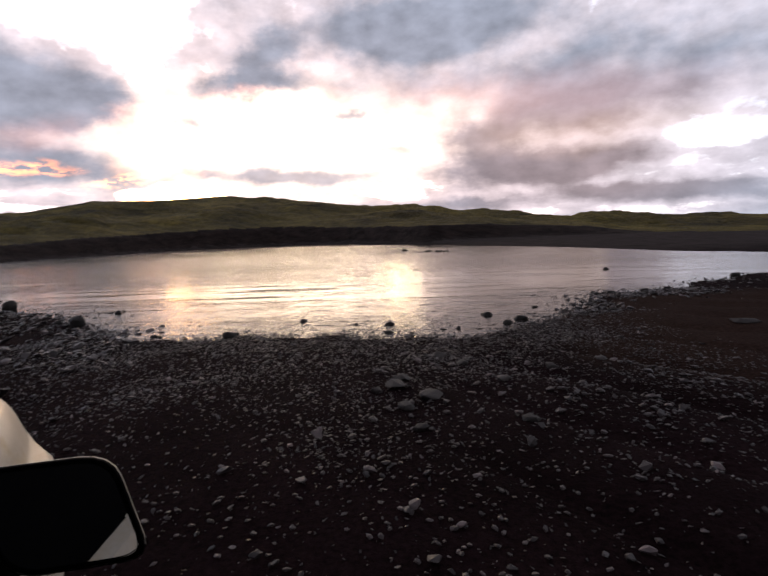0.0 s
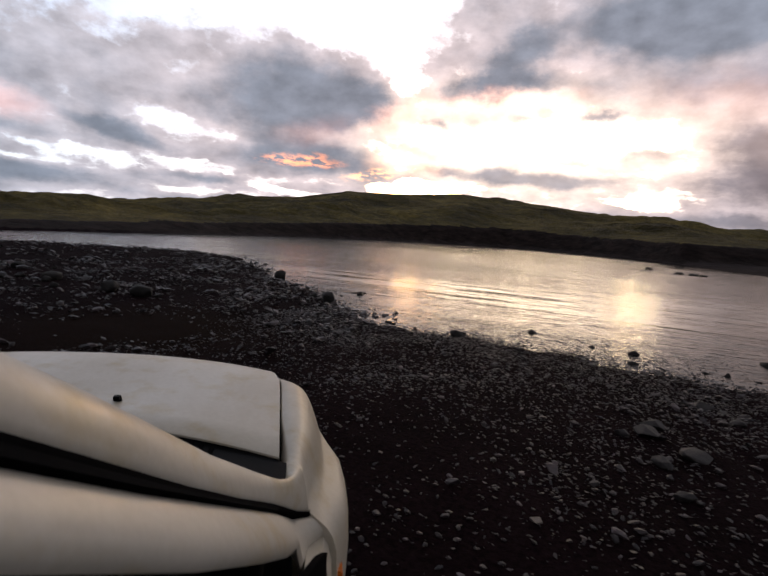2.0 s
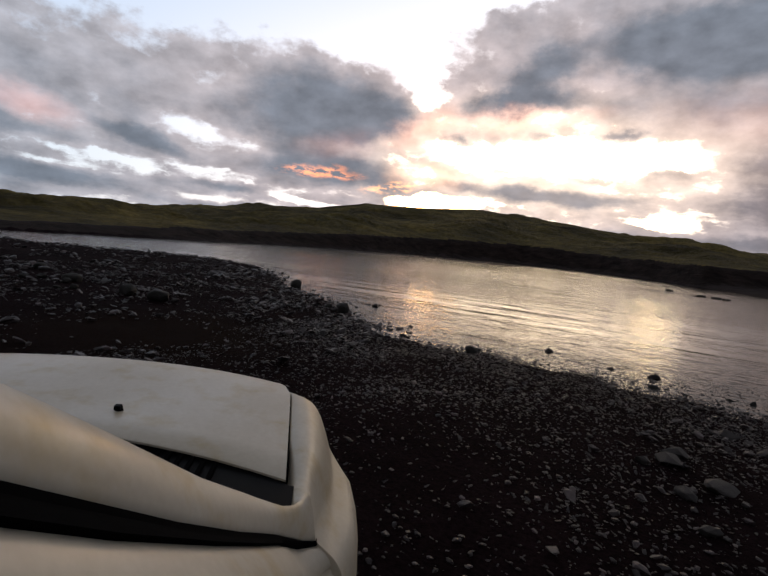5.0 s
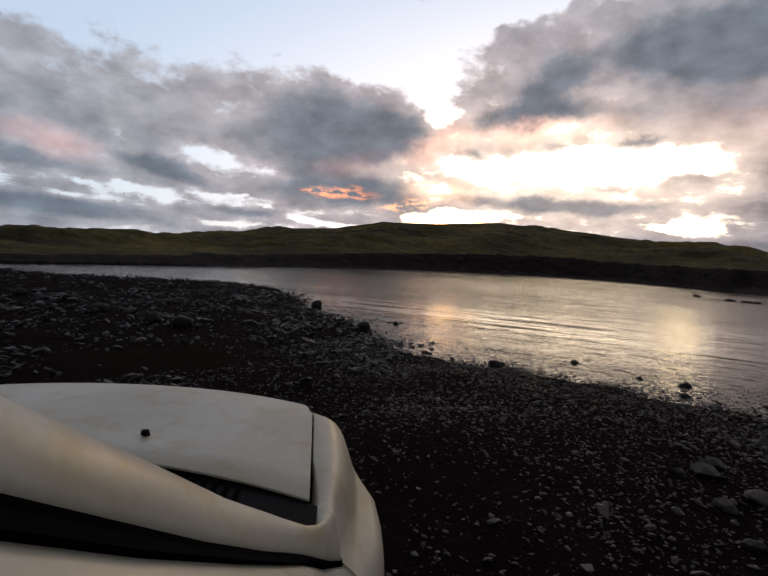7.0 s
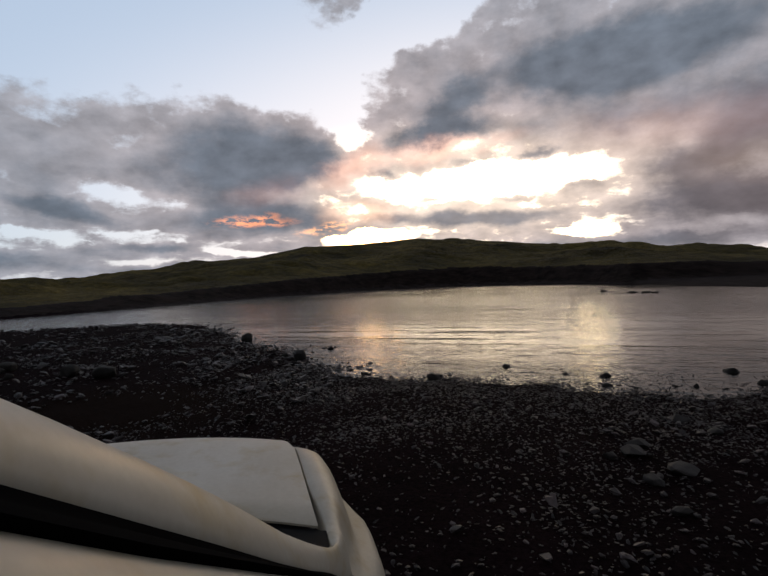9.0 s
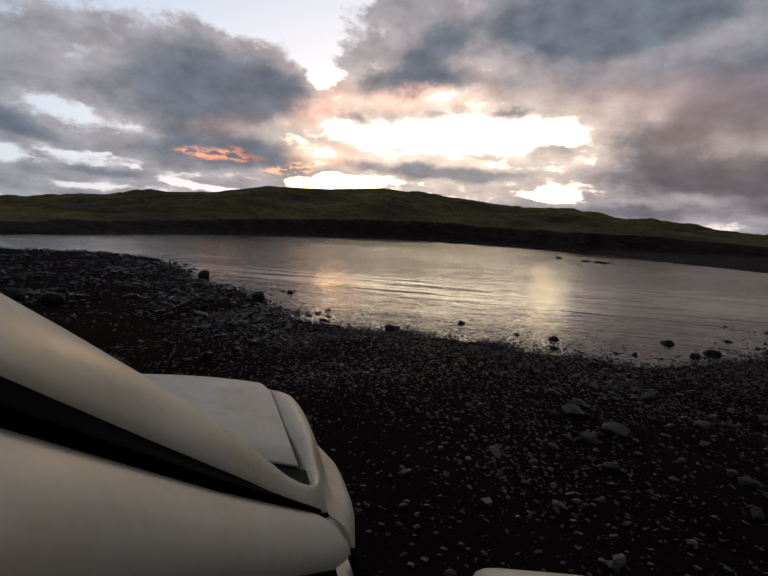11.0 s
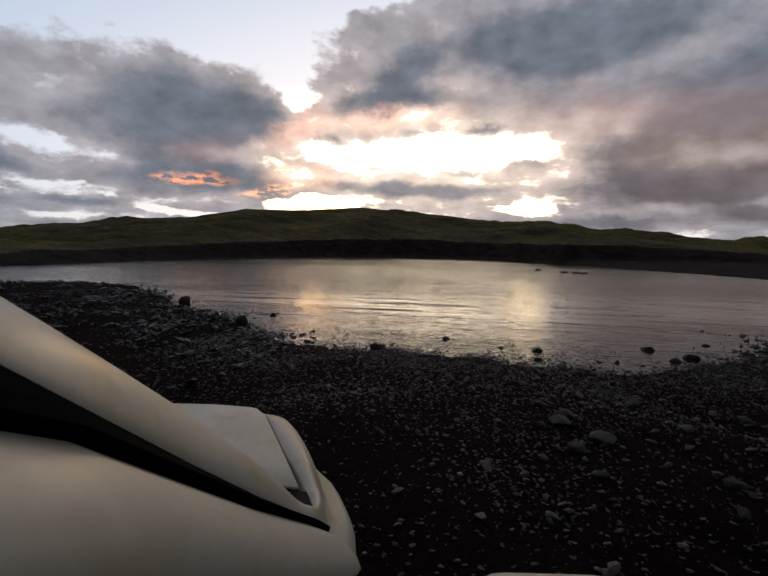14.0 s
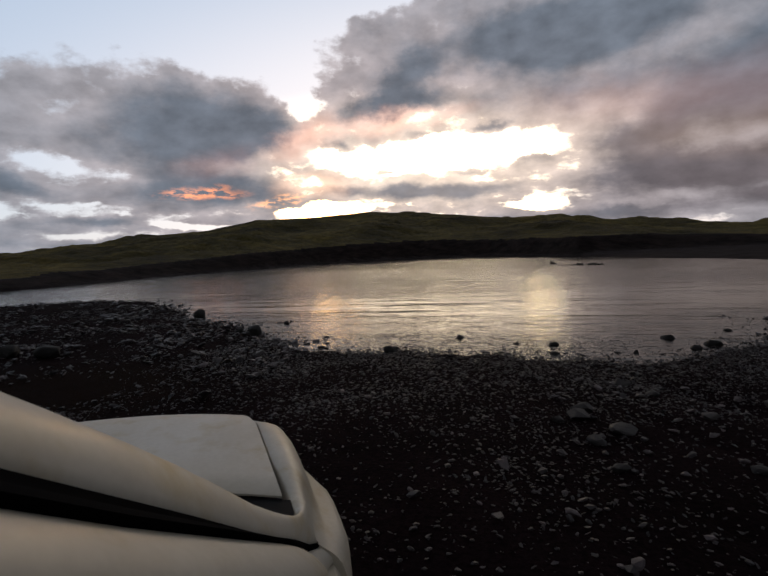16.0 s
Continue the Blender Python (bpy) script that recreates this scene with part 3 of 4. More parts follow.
PILLAR_TOP = ((0.027, -0.02, 1.127), (0.026, -0.06, 1.121), (0.021, -0.09, 1.120), (-0.008, -0.13, 1.158), (-0.046, -0.18, 1.206), (-0.103, -0.30, 1.298), (-0.163, -0.42, 1.401), (-0.228, -0.54, 1.499), (-0.293, -0.66, 1.592), (-0.358, -0.80, 1.684), (-0.39, -0.90, 1.725), (-0.395, -1.02, 1.745))
SEAL_TOP = ((0.068, -0.02, 1.030), (0.046, -0.06, 1.054), (0.007, -0.18, 1.137), (-0.028, -0.30, 1.214), (-0.068, -0.42, 1.297), (-0.118, -0.54, 1.388), (-0.176, -0.66, 1.481), (-0.232, -0.80, 1.584), (-0.283, -0.90, 1.644), (-0.325, -1.02, 1.69))
SEAL_LOW = ((0.070, -0.018, 1.022), (0.036, -0.06, 1.043), (0.010, -0.18, 1.128), (-0.007, -0.30, 1.205), (-0.034, -0.42, 1.283), (-0.076, -0.54, 1.364), (-0.141, -0.66, 1.454), (-0.213, -0.80, 1.563), (-0.275, -0.90, 1.625), (-0.318, -1.02, 1.665))


def pillar_ring(y):
    """Section of the pillar from its inner edge over the rounded back to the weather strip."""
    ux, uz = curve_at(y, PILLAR_TOP)
    o = 0.003 + 0.007 * min(1.0, max(0.0, (y + 0.22) / 0.20))
    d = 0.012 * min(1.0, max(0.0, (-0.10 - y) / 0.2))
    uz -= d
    arc = []
    for k in range(1, 10):
        q = radians(80) * k / 9
        u, v = math.sin(q) / math.sin(radians(80)), (1 - math.cos(q)) / (1 - math.cos(radians(80)))
        flat = min(1.0, max(0.0, (y + 0.16) / 0.12))
        v += (max(0.0, (u - 0.25) / 0.75) ** 1.8 - v) * flat
        # the foot runs out softly into the wing
        soft = [(curve_at(y + q, PILLAR_TOP), curve_at(y + q, SEAL_TOP)) for q in 0.085 * math.sin(math.pi * k / 9) * np.linspace(-1, 1, 7)]
        px, pz = sum(a[0] for a, _ in soft) / 7, sum(a[1] for a, _ in soft) / 7 - d
        qx, qz = sum(c[0] for _, c in soft) / 7, sum(c[1] for _, c in soft) / 7
        arc.append((px + u * (qx - px) + o * math.sin(math.pi * k / 9), y, pz - v * (pz - qz)))
    return [(ux - 0.018, y, uz - 0.030), (ux - 0.008, y, uz - 0.006), (ux, y, uz)] + arc


def mirror_parts(rings):
    return [[flip(p) for p in ring] for ring in rings]


def build_car():
    car = new("car")
    car.empty_display_size = 0.3
    tagged(car, "dusty cream off-road car with black trim, standing on the gravel", "car")

    # bonnet with a rounded front lip
    rows = []
    for y, drop, cut in ((0.0, 0.002, 0), (0.006, 0.0, 0), (0.12, 0, 0), (0.25, 0, 0), (0.38, 0, 0.0), (0.52, 0, 0.001), (0.64, 0.004, 0.012), (0.70, 0.012, 0.022), (0.735, 0.03, 0.034), (0.755, 0.07, 0.044), (0.762, 0.14, 0.05)):
        xs = np.linspace(2 * MID - edge(y) + 0.0010 + cut, edge(y) - 0.0010 - cut, 19)
        rows.append([(x, y + rear(x) * max(0.0, 1 - y / 0.5) - 0.075 * abs((x - MID) / 0.56) ** 3 * (1 if y > 0.5 else 0) * min(1, (y - 0.5) / 0.2), crown(x, y) - drop) for x in xs])
    hood = part("bonnet", sheet(rows, 0.004, (0, 0, -1)), PAINT, car, "dirty cream painted bonnet")
    for x, y in ((-0.345, 0.235), (2 * MID + 0.345, 0.235)):
        bm = bmesh.new()
        bmesh.ops.create_cone(bm, cap_ends=True, segments=12, radius1=0.009, radius2=0.006, depth=0.012, matrix=Matrix.Translation((x, y, crown(x, y) + 0.007)))
        bmesh.ops.create_cube(bm, size=1, matrix=Matrix.Translation((x, y - 0.008, crown(x, y) + 0.011)) @ Matrix.Diagonal((0.012, 0.014, 0.008, 1)))
        part("washer_nozzle", bm, COWL, hood, "black plastic washer nozzle")

    # wings with wheel arches
    rings = []
    for y in (-0.02, 0.0, 0.03, 0.06, 0.10, 0.14, 0.20, 0.28, 0.36, 0.44, 0.52, 0.58, 0.63, 0.67, 0.70):
        zt = 1.133 - 0.022 * y / 0.715 - (0.006 * max(0, (y - 0.5) / 0.2) ** 2)
        hin = 0.004 + 0.25 * max(0.0, y - 0.5) ** 2 if y < 0.6 else 0.0065 + 0.17 * (y - 0.6)
        nar = 1 - 0.35 * max(0.0, (y - 0.42) / 0.28) ** 2
        fl = 0.040 * math.exp(-((y - 0.23) / 0.215) ** 4)
        arch = 0.40 + math.sqrt(max(0.0, 0.43 ** 2 - (y - 0.26) ** 2)) if abs(y - 0.26) < 0.43 else 0.40
        sec = ((0.002, -0.03), (0.002, -0.003), (0.005, 0.0), (0.020, 0.002), (0.034, 0.002), (0.044, -0.001), (0.053, -0.007), (0.062, -0.018), (0.071, -0.034), (0.079, -0.055), (0.087, -0.081), (0.095, -0.113))
        ring = [Vector((edge(y) + 0.002 + (x - 0.002) * (0.095 * nar - edge(y)) / 0.093 - (hin - 0.004), y - 0.10 * max(0.0, (y - 0.5) / 0.2), zt + dz - 0.55 * x * max(0.0, (y - 0.30) / 0.4) ** 1.5)) for x, dz in sec]
        k = min(1.0, (y + 0.02) / 0.26)
        k = k * k * (3 - 2 * k)
        ring = [p.lerp(Vector((q[0], p.y, q[2])), 1 - k) for p, q in zip(ring, pillar_ring(-0.02))]
        ring += [((0.097 + 0.25 * fl) * nar, y, zt - 0.132), ((0.101 + 0.80 * fl) * nar, y, zt - 0.141), ((0.110 + fl) * nar, y, zt - 0.158), ((0.118 + fl) * nar, y, zt - 0.185), ((0.122 + fl) * nar, y, zt - 0.25)]
        ring += [((0.12 + fl) * nar, y, max(min(arch, zt - 0.28), 0.45)), (0.04 * nar, y, max(min(arch, zt - 0.28), 0.45))]
        rings.append(ring)
    rings.insert(0, rings[0][:12] + [(0.05, p[1], p[2]) for p in rings[0][12:]])
    part("wing", loft(rings), PAINT, car, "cream front wing with a flared wheel arch", sharp=62)
    part("wing", loft(mirror_parts(rings)), PAINT, car, "cream front wing with a flared wheel arch", sharp=62)

    for x in (0.132, 2 * MID - 0.132):
        bm = bmesh.new()
        bmesh.ops.create_cube(bm, size=1, matrix=Matrix.Translation((x, 0.014, 0.885)) @ Matrix.Diagonal((0.018, 0.055, 0.022, 1)))
        bmesh.ops.bevel(bm, geom=list(bm.edges), offset=0.004, segments=2, affect="EDGES")
        part("side_lamp", bm, AMBER, car, "small amber side lamp")

    # nose and bumper, ahead of the bonnet
    bm = loft([[(x, 0.60 + 0.08 * (1 - ((x - MID) / 0.6) ** 2), 1.0), (x, 0.68 + 0.08 * (1 - ((x - MID) / 0.6) ** 2), 0.93), (x, 0.68 + 0.08 * (1 - ((x - MID) / 0.6) ** 2), 0.62), (x, 0.60, 0.60)] for x in np.linspace(-1.12, 0.0, 9)])
    part("grille", bm, PLASTIC, car, "black front grille")
    bm = tube([(x, 0.66 + 0.10 * (1 - ((x - MID) / 0.66) ** 2), 0.56) for x in np.linspace(-1.22, 0.10, 9)], [(0.05, 0.075)] * 9, 12)
    part("bumper", bm, PLASTIC, car, "black bumper")

    # engine bay floor, so that no light shows through the shut lines
    bm = bmesh.new()
    bmesh.ops.create_cube(bm, size=1, matrix=Matrix.Translation((MID, 0.17, 0.80)) @ Matrix.Diagonal((1.06, 0.62, 0.46, 1)))
    part("engine_bay", bm, INTERIOR, car)

    # cowl between bonnet and windscreen
    rows = [[(x, y + rear(x) * (1 + y / 0.2), crown(x, 0) - dz) for x in np.linspace(-1.143 + cut, 0.022 - cut, 13)] for y, dz, cut in ((0.006, 0.03, 0), (-0.004, 0.0065, 0), (-0.06, 0.009, 0), (-0.10, 0.010, 0.002), (-0.14, 0.014, 0.05), (-0.20, 0.012, 0.09))]
    cowl = part("cowl", sheet(rows, 0.01, (0, 0, -1)), COWL, car, "dark grey plastic cowl panel")
    slat = bmesh.new()
    bmesh.ops.create_cube(slat, size=1, matrix=Matrix.Diagonal((0.007, 0.07, 0.012, 1)) @ Matrix.Identity(4))
    first = part("slat", slat, RUBBER, cowl)
    first.location = (-0.12, rear(-0.12) - 0.05, crown(-0.12, 0) - 0.008)
    for k in range(1, 16):
        ob = new("slat", first.data)
        ob.parent = cowl
        ob.location = (-0.12 - 0.021 * k, rear(-0.12 - 0.021 * k) - 0.05, crown(-0.12 - 0.021 * k, 0) - 0.008)

    # windscreen
    rows = [[(MID + (x - MID) * w, y, z) for x in np.linspace(-1.10, -0.02, 9)] for y, z, w in ((-0.17, 1.125, 1.0), (-0.45, 1.40, 0.70), (-0.80, 1.69, 0.38))]
    screen = part("windscreen", sheet(rows, 0.006, (0, -0.5, -1)), GLASS, car, "dark tinted windscreen glass")
    bm = tube([(-0.10, -0.13, 1.142), (-0.45, -0.16, 1.158), (-0.80, -0.17, 1.16)], [(0.006, 0.006)] * 3, 6)
    part("wiper", bm, RUBBER, car, "black windscreen wiper")

    # windscreen pillars, their weather strips, and the frames of the doors
    ys = (-0.02, -0.04, -0.06, -0.09, -0.12, -0.18, -0.24, -0.30, -0.36, -0.42, -0.48, -0.54, -0.60, -0.66, -0.73, -0.80, -0.90, -1.02)
    pil, seal, frame_rings = [], [], []
    for y in ys:
        ux, uz = curve_at(y, PILLAR_TOP)
        sx, sz = curve_at(y, SEAL_TOP)
        lx, lz = curve_at(y, SEAL_LOW)
        pil.append(pillar_ring(y) + [(sx - 0.012, y, sz - 0.004), (min(sx, ux) - 0.03, y, sz - 0.004)])
        g = sz - lz
        e = min(1.0, (-0.02 - y) / 0.2)
        seal.append([(sx - 0.014, y, sz + 0.006), (sx + 0.002, y, sz + 0.005 * e), (sx + 0.002 + 0.006 * e, y, sz - 0.15 * g), (0.5 * (sx + lx) + 0.002 + 0.008 * e, y, sz - 0.5 * g), (lx + 0.004 + 0.004 * e, y, lz + 0.1 * g), (lx - 0.004, y, lz - 0.006), (sx - 0.03, y, lz)])
        w = 0.62 + 0.38 * min(1.0, (-0.02 - y) / 0.25)
        if y < -0.80:
            w = 1 - 0.25 * (-0.80 - y) / 0.22
        corner = min(1.0, max(0.0, (y + 0.20) / 0.10))
        drop = max(0.062 * w, (lz - 0.985) * corner * corner * (3 - 2 * corner))
        frame_rings.append([(lx - 0.012, y, lz - 0.004), (lx + 0.002, y, lz - 0.003), (lx + 0.015 * w, y, lz - 0.19 * drop), (lx + 0.031 * w, y, lz - 0.45 * drop), (lx + 0.043 * w, y, lz - 0.74 * drop), (lx + 0.048 * w, y, lz - drop), (lx + 0.042 * w, y, lz - 1.13 * drop), (lx + 0.005, y, lz - 0.65 * drop)])
    seal.insert(0, [(x, y + 0.03, z - 0.004) for x, y, z in seal[0]])
    for side in (0, 1):
        f = mirror_parts if side else (lambda r: r)
        part("pillar", loft(f(pil), closed=True), PAINT, car, "dirty cream windscreen pillar", sharp=85)
        part("weather_strip", loft(f(seal), closed=True), RUBBER, car, "black rubber weather strip")
        door = part("door", sheet(f([[(0.094 + o + (0.018 if y > -0.1 else 0.0), y + (0.10 * (1.015 - z) / 0.1 if y > -0.1 and z > 0.9 else 0.10 if y > -0.1 else 0), z) for z, o in ((1.015 if y < -0.1 else 0.975, -0.012), (0.98 if y < -0.1 else 0.955, 0.0), (0.93, 0.008), (0.86, 0.012), (0.70, 0.012), (0.52, 0.0), (0.46, -0.02))] for y in (-0.03, -0.3, -0.6, -0.9, -1.2)]), 0.03, (1 if side else -1, 0, 0)), PAINT, car, "cream front door")
        part("door_frame", loft(f(frame_rings), closed=True), PAINT, door, "dirty cream window frame of the door", sharp=80)
        bm = tube([flip(p) if side else p for p in ((0.112, -0.98, 0.90), (0.125, -1.03, 0.905), (0.125, -1.10, 0.905), (0.112, -1.15, 0.90))], [(0.010, 0.012)] * 4, 8)
        part("door_handle", bm, PLASTIC, door, "black door handle")

    # cabin behind the doors, roof and tail
    rows = [[(MID + u * w, y, z - 0.04 * abs(u / 0.5) ** 4) for u in np.linspace(-0.5, 0.5, 11)] for y, z, w in ((-0.78, 1.715, 0.42), (-0.98, 1.775, 0.40), (-1.25, 1.78, 0.44), (-1.7, 1.72, 0.52), (-2.1, 1.68, 0.54), (-2.25, 1.60, 0.54))]
    part("roof", sheet(rows, 0.02, (0, 0, -1)), PAINT, car, "cream painted roof")
    for sgn in (0, 1):
        rows = [[(0.09, y, 0.48), (0.10, y, 0.9), (0.088, y, 1.02), (-0.16, y, 1.42), (-0.29, y, 1.64)] for y in (-1.75, -2.0, -2.3)]
        part("rear_quarter", sheet(mirror_parts(rows) if sgn else rows, 0.03, (1 if sgn else -1, 0, 0)), PAINT, car, "cream rear quarter panel")
        rows = [[(0.09, y, 0.48), (0.10, y, 0.9), (0.088, y, 1.02)] for y in (-1.22, -1.5, -1.74)]
        part("rear_door", sheet(mirror_parts(rows) if sgn else rows, 0.03, (1 if sgn else -1, 0, 0)), PAINT, car, "cream rear door")
        rows = [[(0.080, y, 1.022), (-0.11, y, 1.36), (-0.335, y, 1.735)] for y in (-1.26, -1.5, -1.74)]
        part("rear_side_window", sheet(mirror_parts(rows) if sgn else rows, 0.006, (1 if sgn else -1, 0, 0)), GLASS, car, "dark rear side window")
        rows = [[(0.086, y, 1.02), (-0.105, y, 1.36), (-0.33, y, 1.75)] for y in (-1.20, -1.26)]
        part("door_pillar", sheet(mirror_parts(rows) if sgn else rows, 0.02, (1 if sgn else -1, 0, 0)), PAINT, car, "cream pillar between the doors")
    rows = [[(x, -2.31, z) for x in np.linspace(-1.20, 0.08, 5)] for z in (0.48, 0.8, 1.1)]
    part("tailgate", sheet(rows, 0.03, (0, 1, 0)), PAINT, car, "cream tailgate")
    bm = bmesh.new()
    bmesh.ops.create_cube(bm, size=1, matrix=Matrix.Translation((MID, -1.05, 0.50)) @ Matrix.Diagonal((1.16, 2.4, 0.12, 1)))
    part("floor_pan", bm, INTERIOR, car)
    rows = [[(MID + u, y, z - 0.05 * abs(u / 0.6) ** 6) for u in np.linspace(-0.62, 0.62, 9)] for y, z in ((-0.22, 1.0), (-0.5, 0.97), (-0.75, 0.90), (-1.0, 0.98), (-1.3, 1.0), (-2.28, 1.0))]
    part("seat_bench", sheet(rows, 0.3, (0, 0, -1)), INTERIOR, car, "black seats and interior trim")
    rows = [[(MID + u * w, y, z) for u in np.linspace(-0.5, 0.5, 5)] for y, z, w in ((-2.26, 1.58, 0.54), (-2.30, 1.05, 1.2))]
    part("rear_window", sheet(rows, 0.006, (0, -1, 0)), GLASS, car, "dark rear window")
    bm = bmesh.new()
    bmesh.ops.create_cube(bm, size=1, matrix=Matrix.Translation((MID, -0.36, 0.92)) @ Matrix.Diagonal((1.06, 0.30, 0.24, 1)))
    bmesh.ops.bevel(bm, geom=list(bm.edges), offset=0.03, segments=2, affect="EDGES")
    part("dashboard", bm, INTERIOR, car, "black dashboard")

    # door mirror
    tl, tr, br, bl = Vector((0.084, -0.618, 1.314)), Vector((0.219, -0.674, 1.317)), Vector((0.247, -0.666, 1.190)), Vector((0.122, -0.612, 1.187))
    back = Vector((0.010, 0.080, -0.028))

    def outline(grow, shift):
        c = (tl + tr + br + bl) / 4
        pts = []
        corners = (tl, tr, br, bl)
        for k in range(4):
            a, p, b = corners[k - 1], corners[k], corners[(k + 1) % 4]
            for q in range(5):
                u = q / 4
                e0, e1 = p + (a - p) * 0.22, p + (b - p) * 0.22
                pts.append((e0 * (1 - u) ** 2 + p * 2 * u * (1 - u) + e1 * u ** 2 - c) * grow + c + shift)
        return pts

    cap = loft([outline(1.06, back * 0.10), outline(1.07, back * 0.22), outline(1.03, back * 0.55), outline(0.90, back * 0.85), outline(0.55, back * 1.0)], closed=True, caps=False)
    cap.faces.new(list(cap.verts)[-20:])
    mirror = part("door_mirror", cap, PAINT, car, "cream door mirror housing with a black rim", sharp=60)
    part("rim", loft([outline(1.045, back * -0.02), outline(1.065, back * 0.04), outline(1.068, back * 0.12), outline(0.98, back * 0.09), outline(0.96, back * 0.02)], closed=True, caps=False), RUBBER, mirror, "black mirror rim")
    bm = bmesh.new()
    bm.faces.new([bm.verts.new(p) for p in outline(0.97, back * 0.04)])
    part("mirror_glass", bm, MIRROR, mirror, "silvered mirror glass", smooth=False)
    part("mirror_arm", tube([(0.075, -0.30, 1.06), (0.105, -0.40, 1.10), (0.135, -0.50, 1.17)], [(0.022, 0.030), (0.020, 0.030), (0.024, 0.036)], 10), RUBBER, mirror, "black mirror arm")
    part("mirror_foot", sheet([[(0.099, -0.13, 1.00), (0.100, -0.13, 1.022)], [(0.099, -0.22, 1.00), (0.085, -0.22, 1.078)], [(0.099, -0.34, 1.00), (0.060, -0.34, 1.135)]], 0.012, (-1, 0, 0)), RUBBER, car, "black mirror triangle")

    # wheels
    for x, y in ((0.02, 0.20), (2 * MID - 0.02, 0.20), (0.02, -1.75), (2 * MID - 0.02, -1.75)):
        gz = rest_z(*(Matrix.Rotation(radians(PSI), 3, "Z") @ Vector((x, y, 0))).xy) - 0.02
        wheel_z = gz + 0.37
        prof = ((0.24, -0.09), (0.33, -0.10), (0.37, -0.08), (0.37, 0.08), (0.33, 0.10), (0.24, 0.09))
        rings = [[(x + w, y + r * math.cos(q), wheel_z + r * math.sin(q)) for r, w in prof] for q in np.linspace(0, 6.2832, 33)]
        wheel = part("wheel", loft(rings), RUBBER, car, "black off-road tyre")
        bm = bmesh.new()
        bmesh.ops.create_cone(bm, cap_ends=True, segments=24, radius1=0.24, radius2=0.24, depth=0.12, matrix=Matrix.Translation((x, y, wheel_z)) @ Matrix.Rotation(radians(90), 4, "Y"))
        part("rim", bm, STEEL, wheel, "grey steel wheel rim")
    # the nose is short and stands a little high
    for ob in car.children_recursive:
        if ob.name.split(".")[0] in ("bonnet", "wing", "grille", "bumper", "washer_nozzle", "side_lamp"):
            for v in ob.data.vertices:
                if v.co.y > 0:
                    v.co.z += 0.066 * v.co.y
                    v.co.y *= 0.78
    car.rotation_euler = (0, 0, radians(PSI))
    return car


build_car()

# ---------------------------------------------------------------- stones
ROCKS = random.Random(7)


def rock_bmesh(size, flat, points, blunt=0.75):
    """A broken stone: the hull of random points in a flattened ball."""
    bm = bmesh.new()
    for k in range(points):
        d = Vector((ROCKS.gauss(0, 1), ROCKS.gauss(0, 1), ROCKS.gauss(0, 1))).normalized() * ROCKS.uniform(blunt, 1.0) * 0.5
        bm.verts.new((d.x * size[0], d.y * size[1], d.z * flat))
    got = bmesh.ops.convex_hull(bm, input=bm.verts)
    bmesh.ops.delete(bm, geom=list({v for v in got["geom_interior"] + got["geom_unused"] if isinstance(v, bmesh.types.BMVert)}), context="VERTS")
    return bm


def boulder(x, y, wide, tall, label, mt):
    z = max(rest_z(x, y), WATER_Z - 0.25 * tall)
    bm = rock_bmesh((wide, wide * ROCKS.uniform(0.75, 1.0)), tall, (40 if wide > 0.34 else 22) if mt is BOULDER else 24, 0.8 if mt is BOULDER else 0.62)
    bmesh.ops.bevel(bm, geom=list(bm.edges), offset=0.012 * wide, segments=1, affect="EDGES")
    for v in bm.verts:
        v.co.z = max(v.co.z, -0.32 * tall)
    ob = link_mesh("boulder", bm, mt, mt is BOULDER, 24)
    ob.location, ob.rotation_euler = (x, y, z + (0.26 if wide > 0.34 else 0.16) * tall), (0, 0, ROCKS.uniform(0, 6.28))
    return tagged(ob, label, "rock", "boulders along the water's edge")


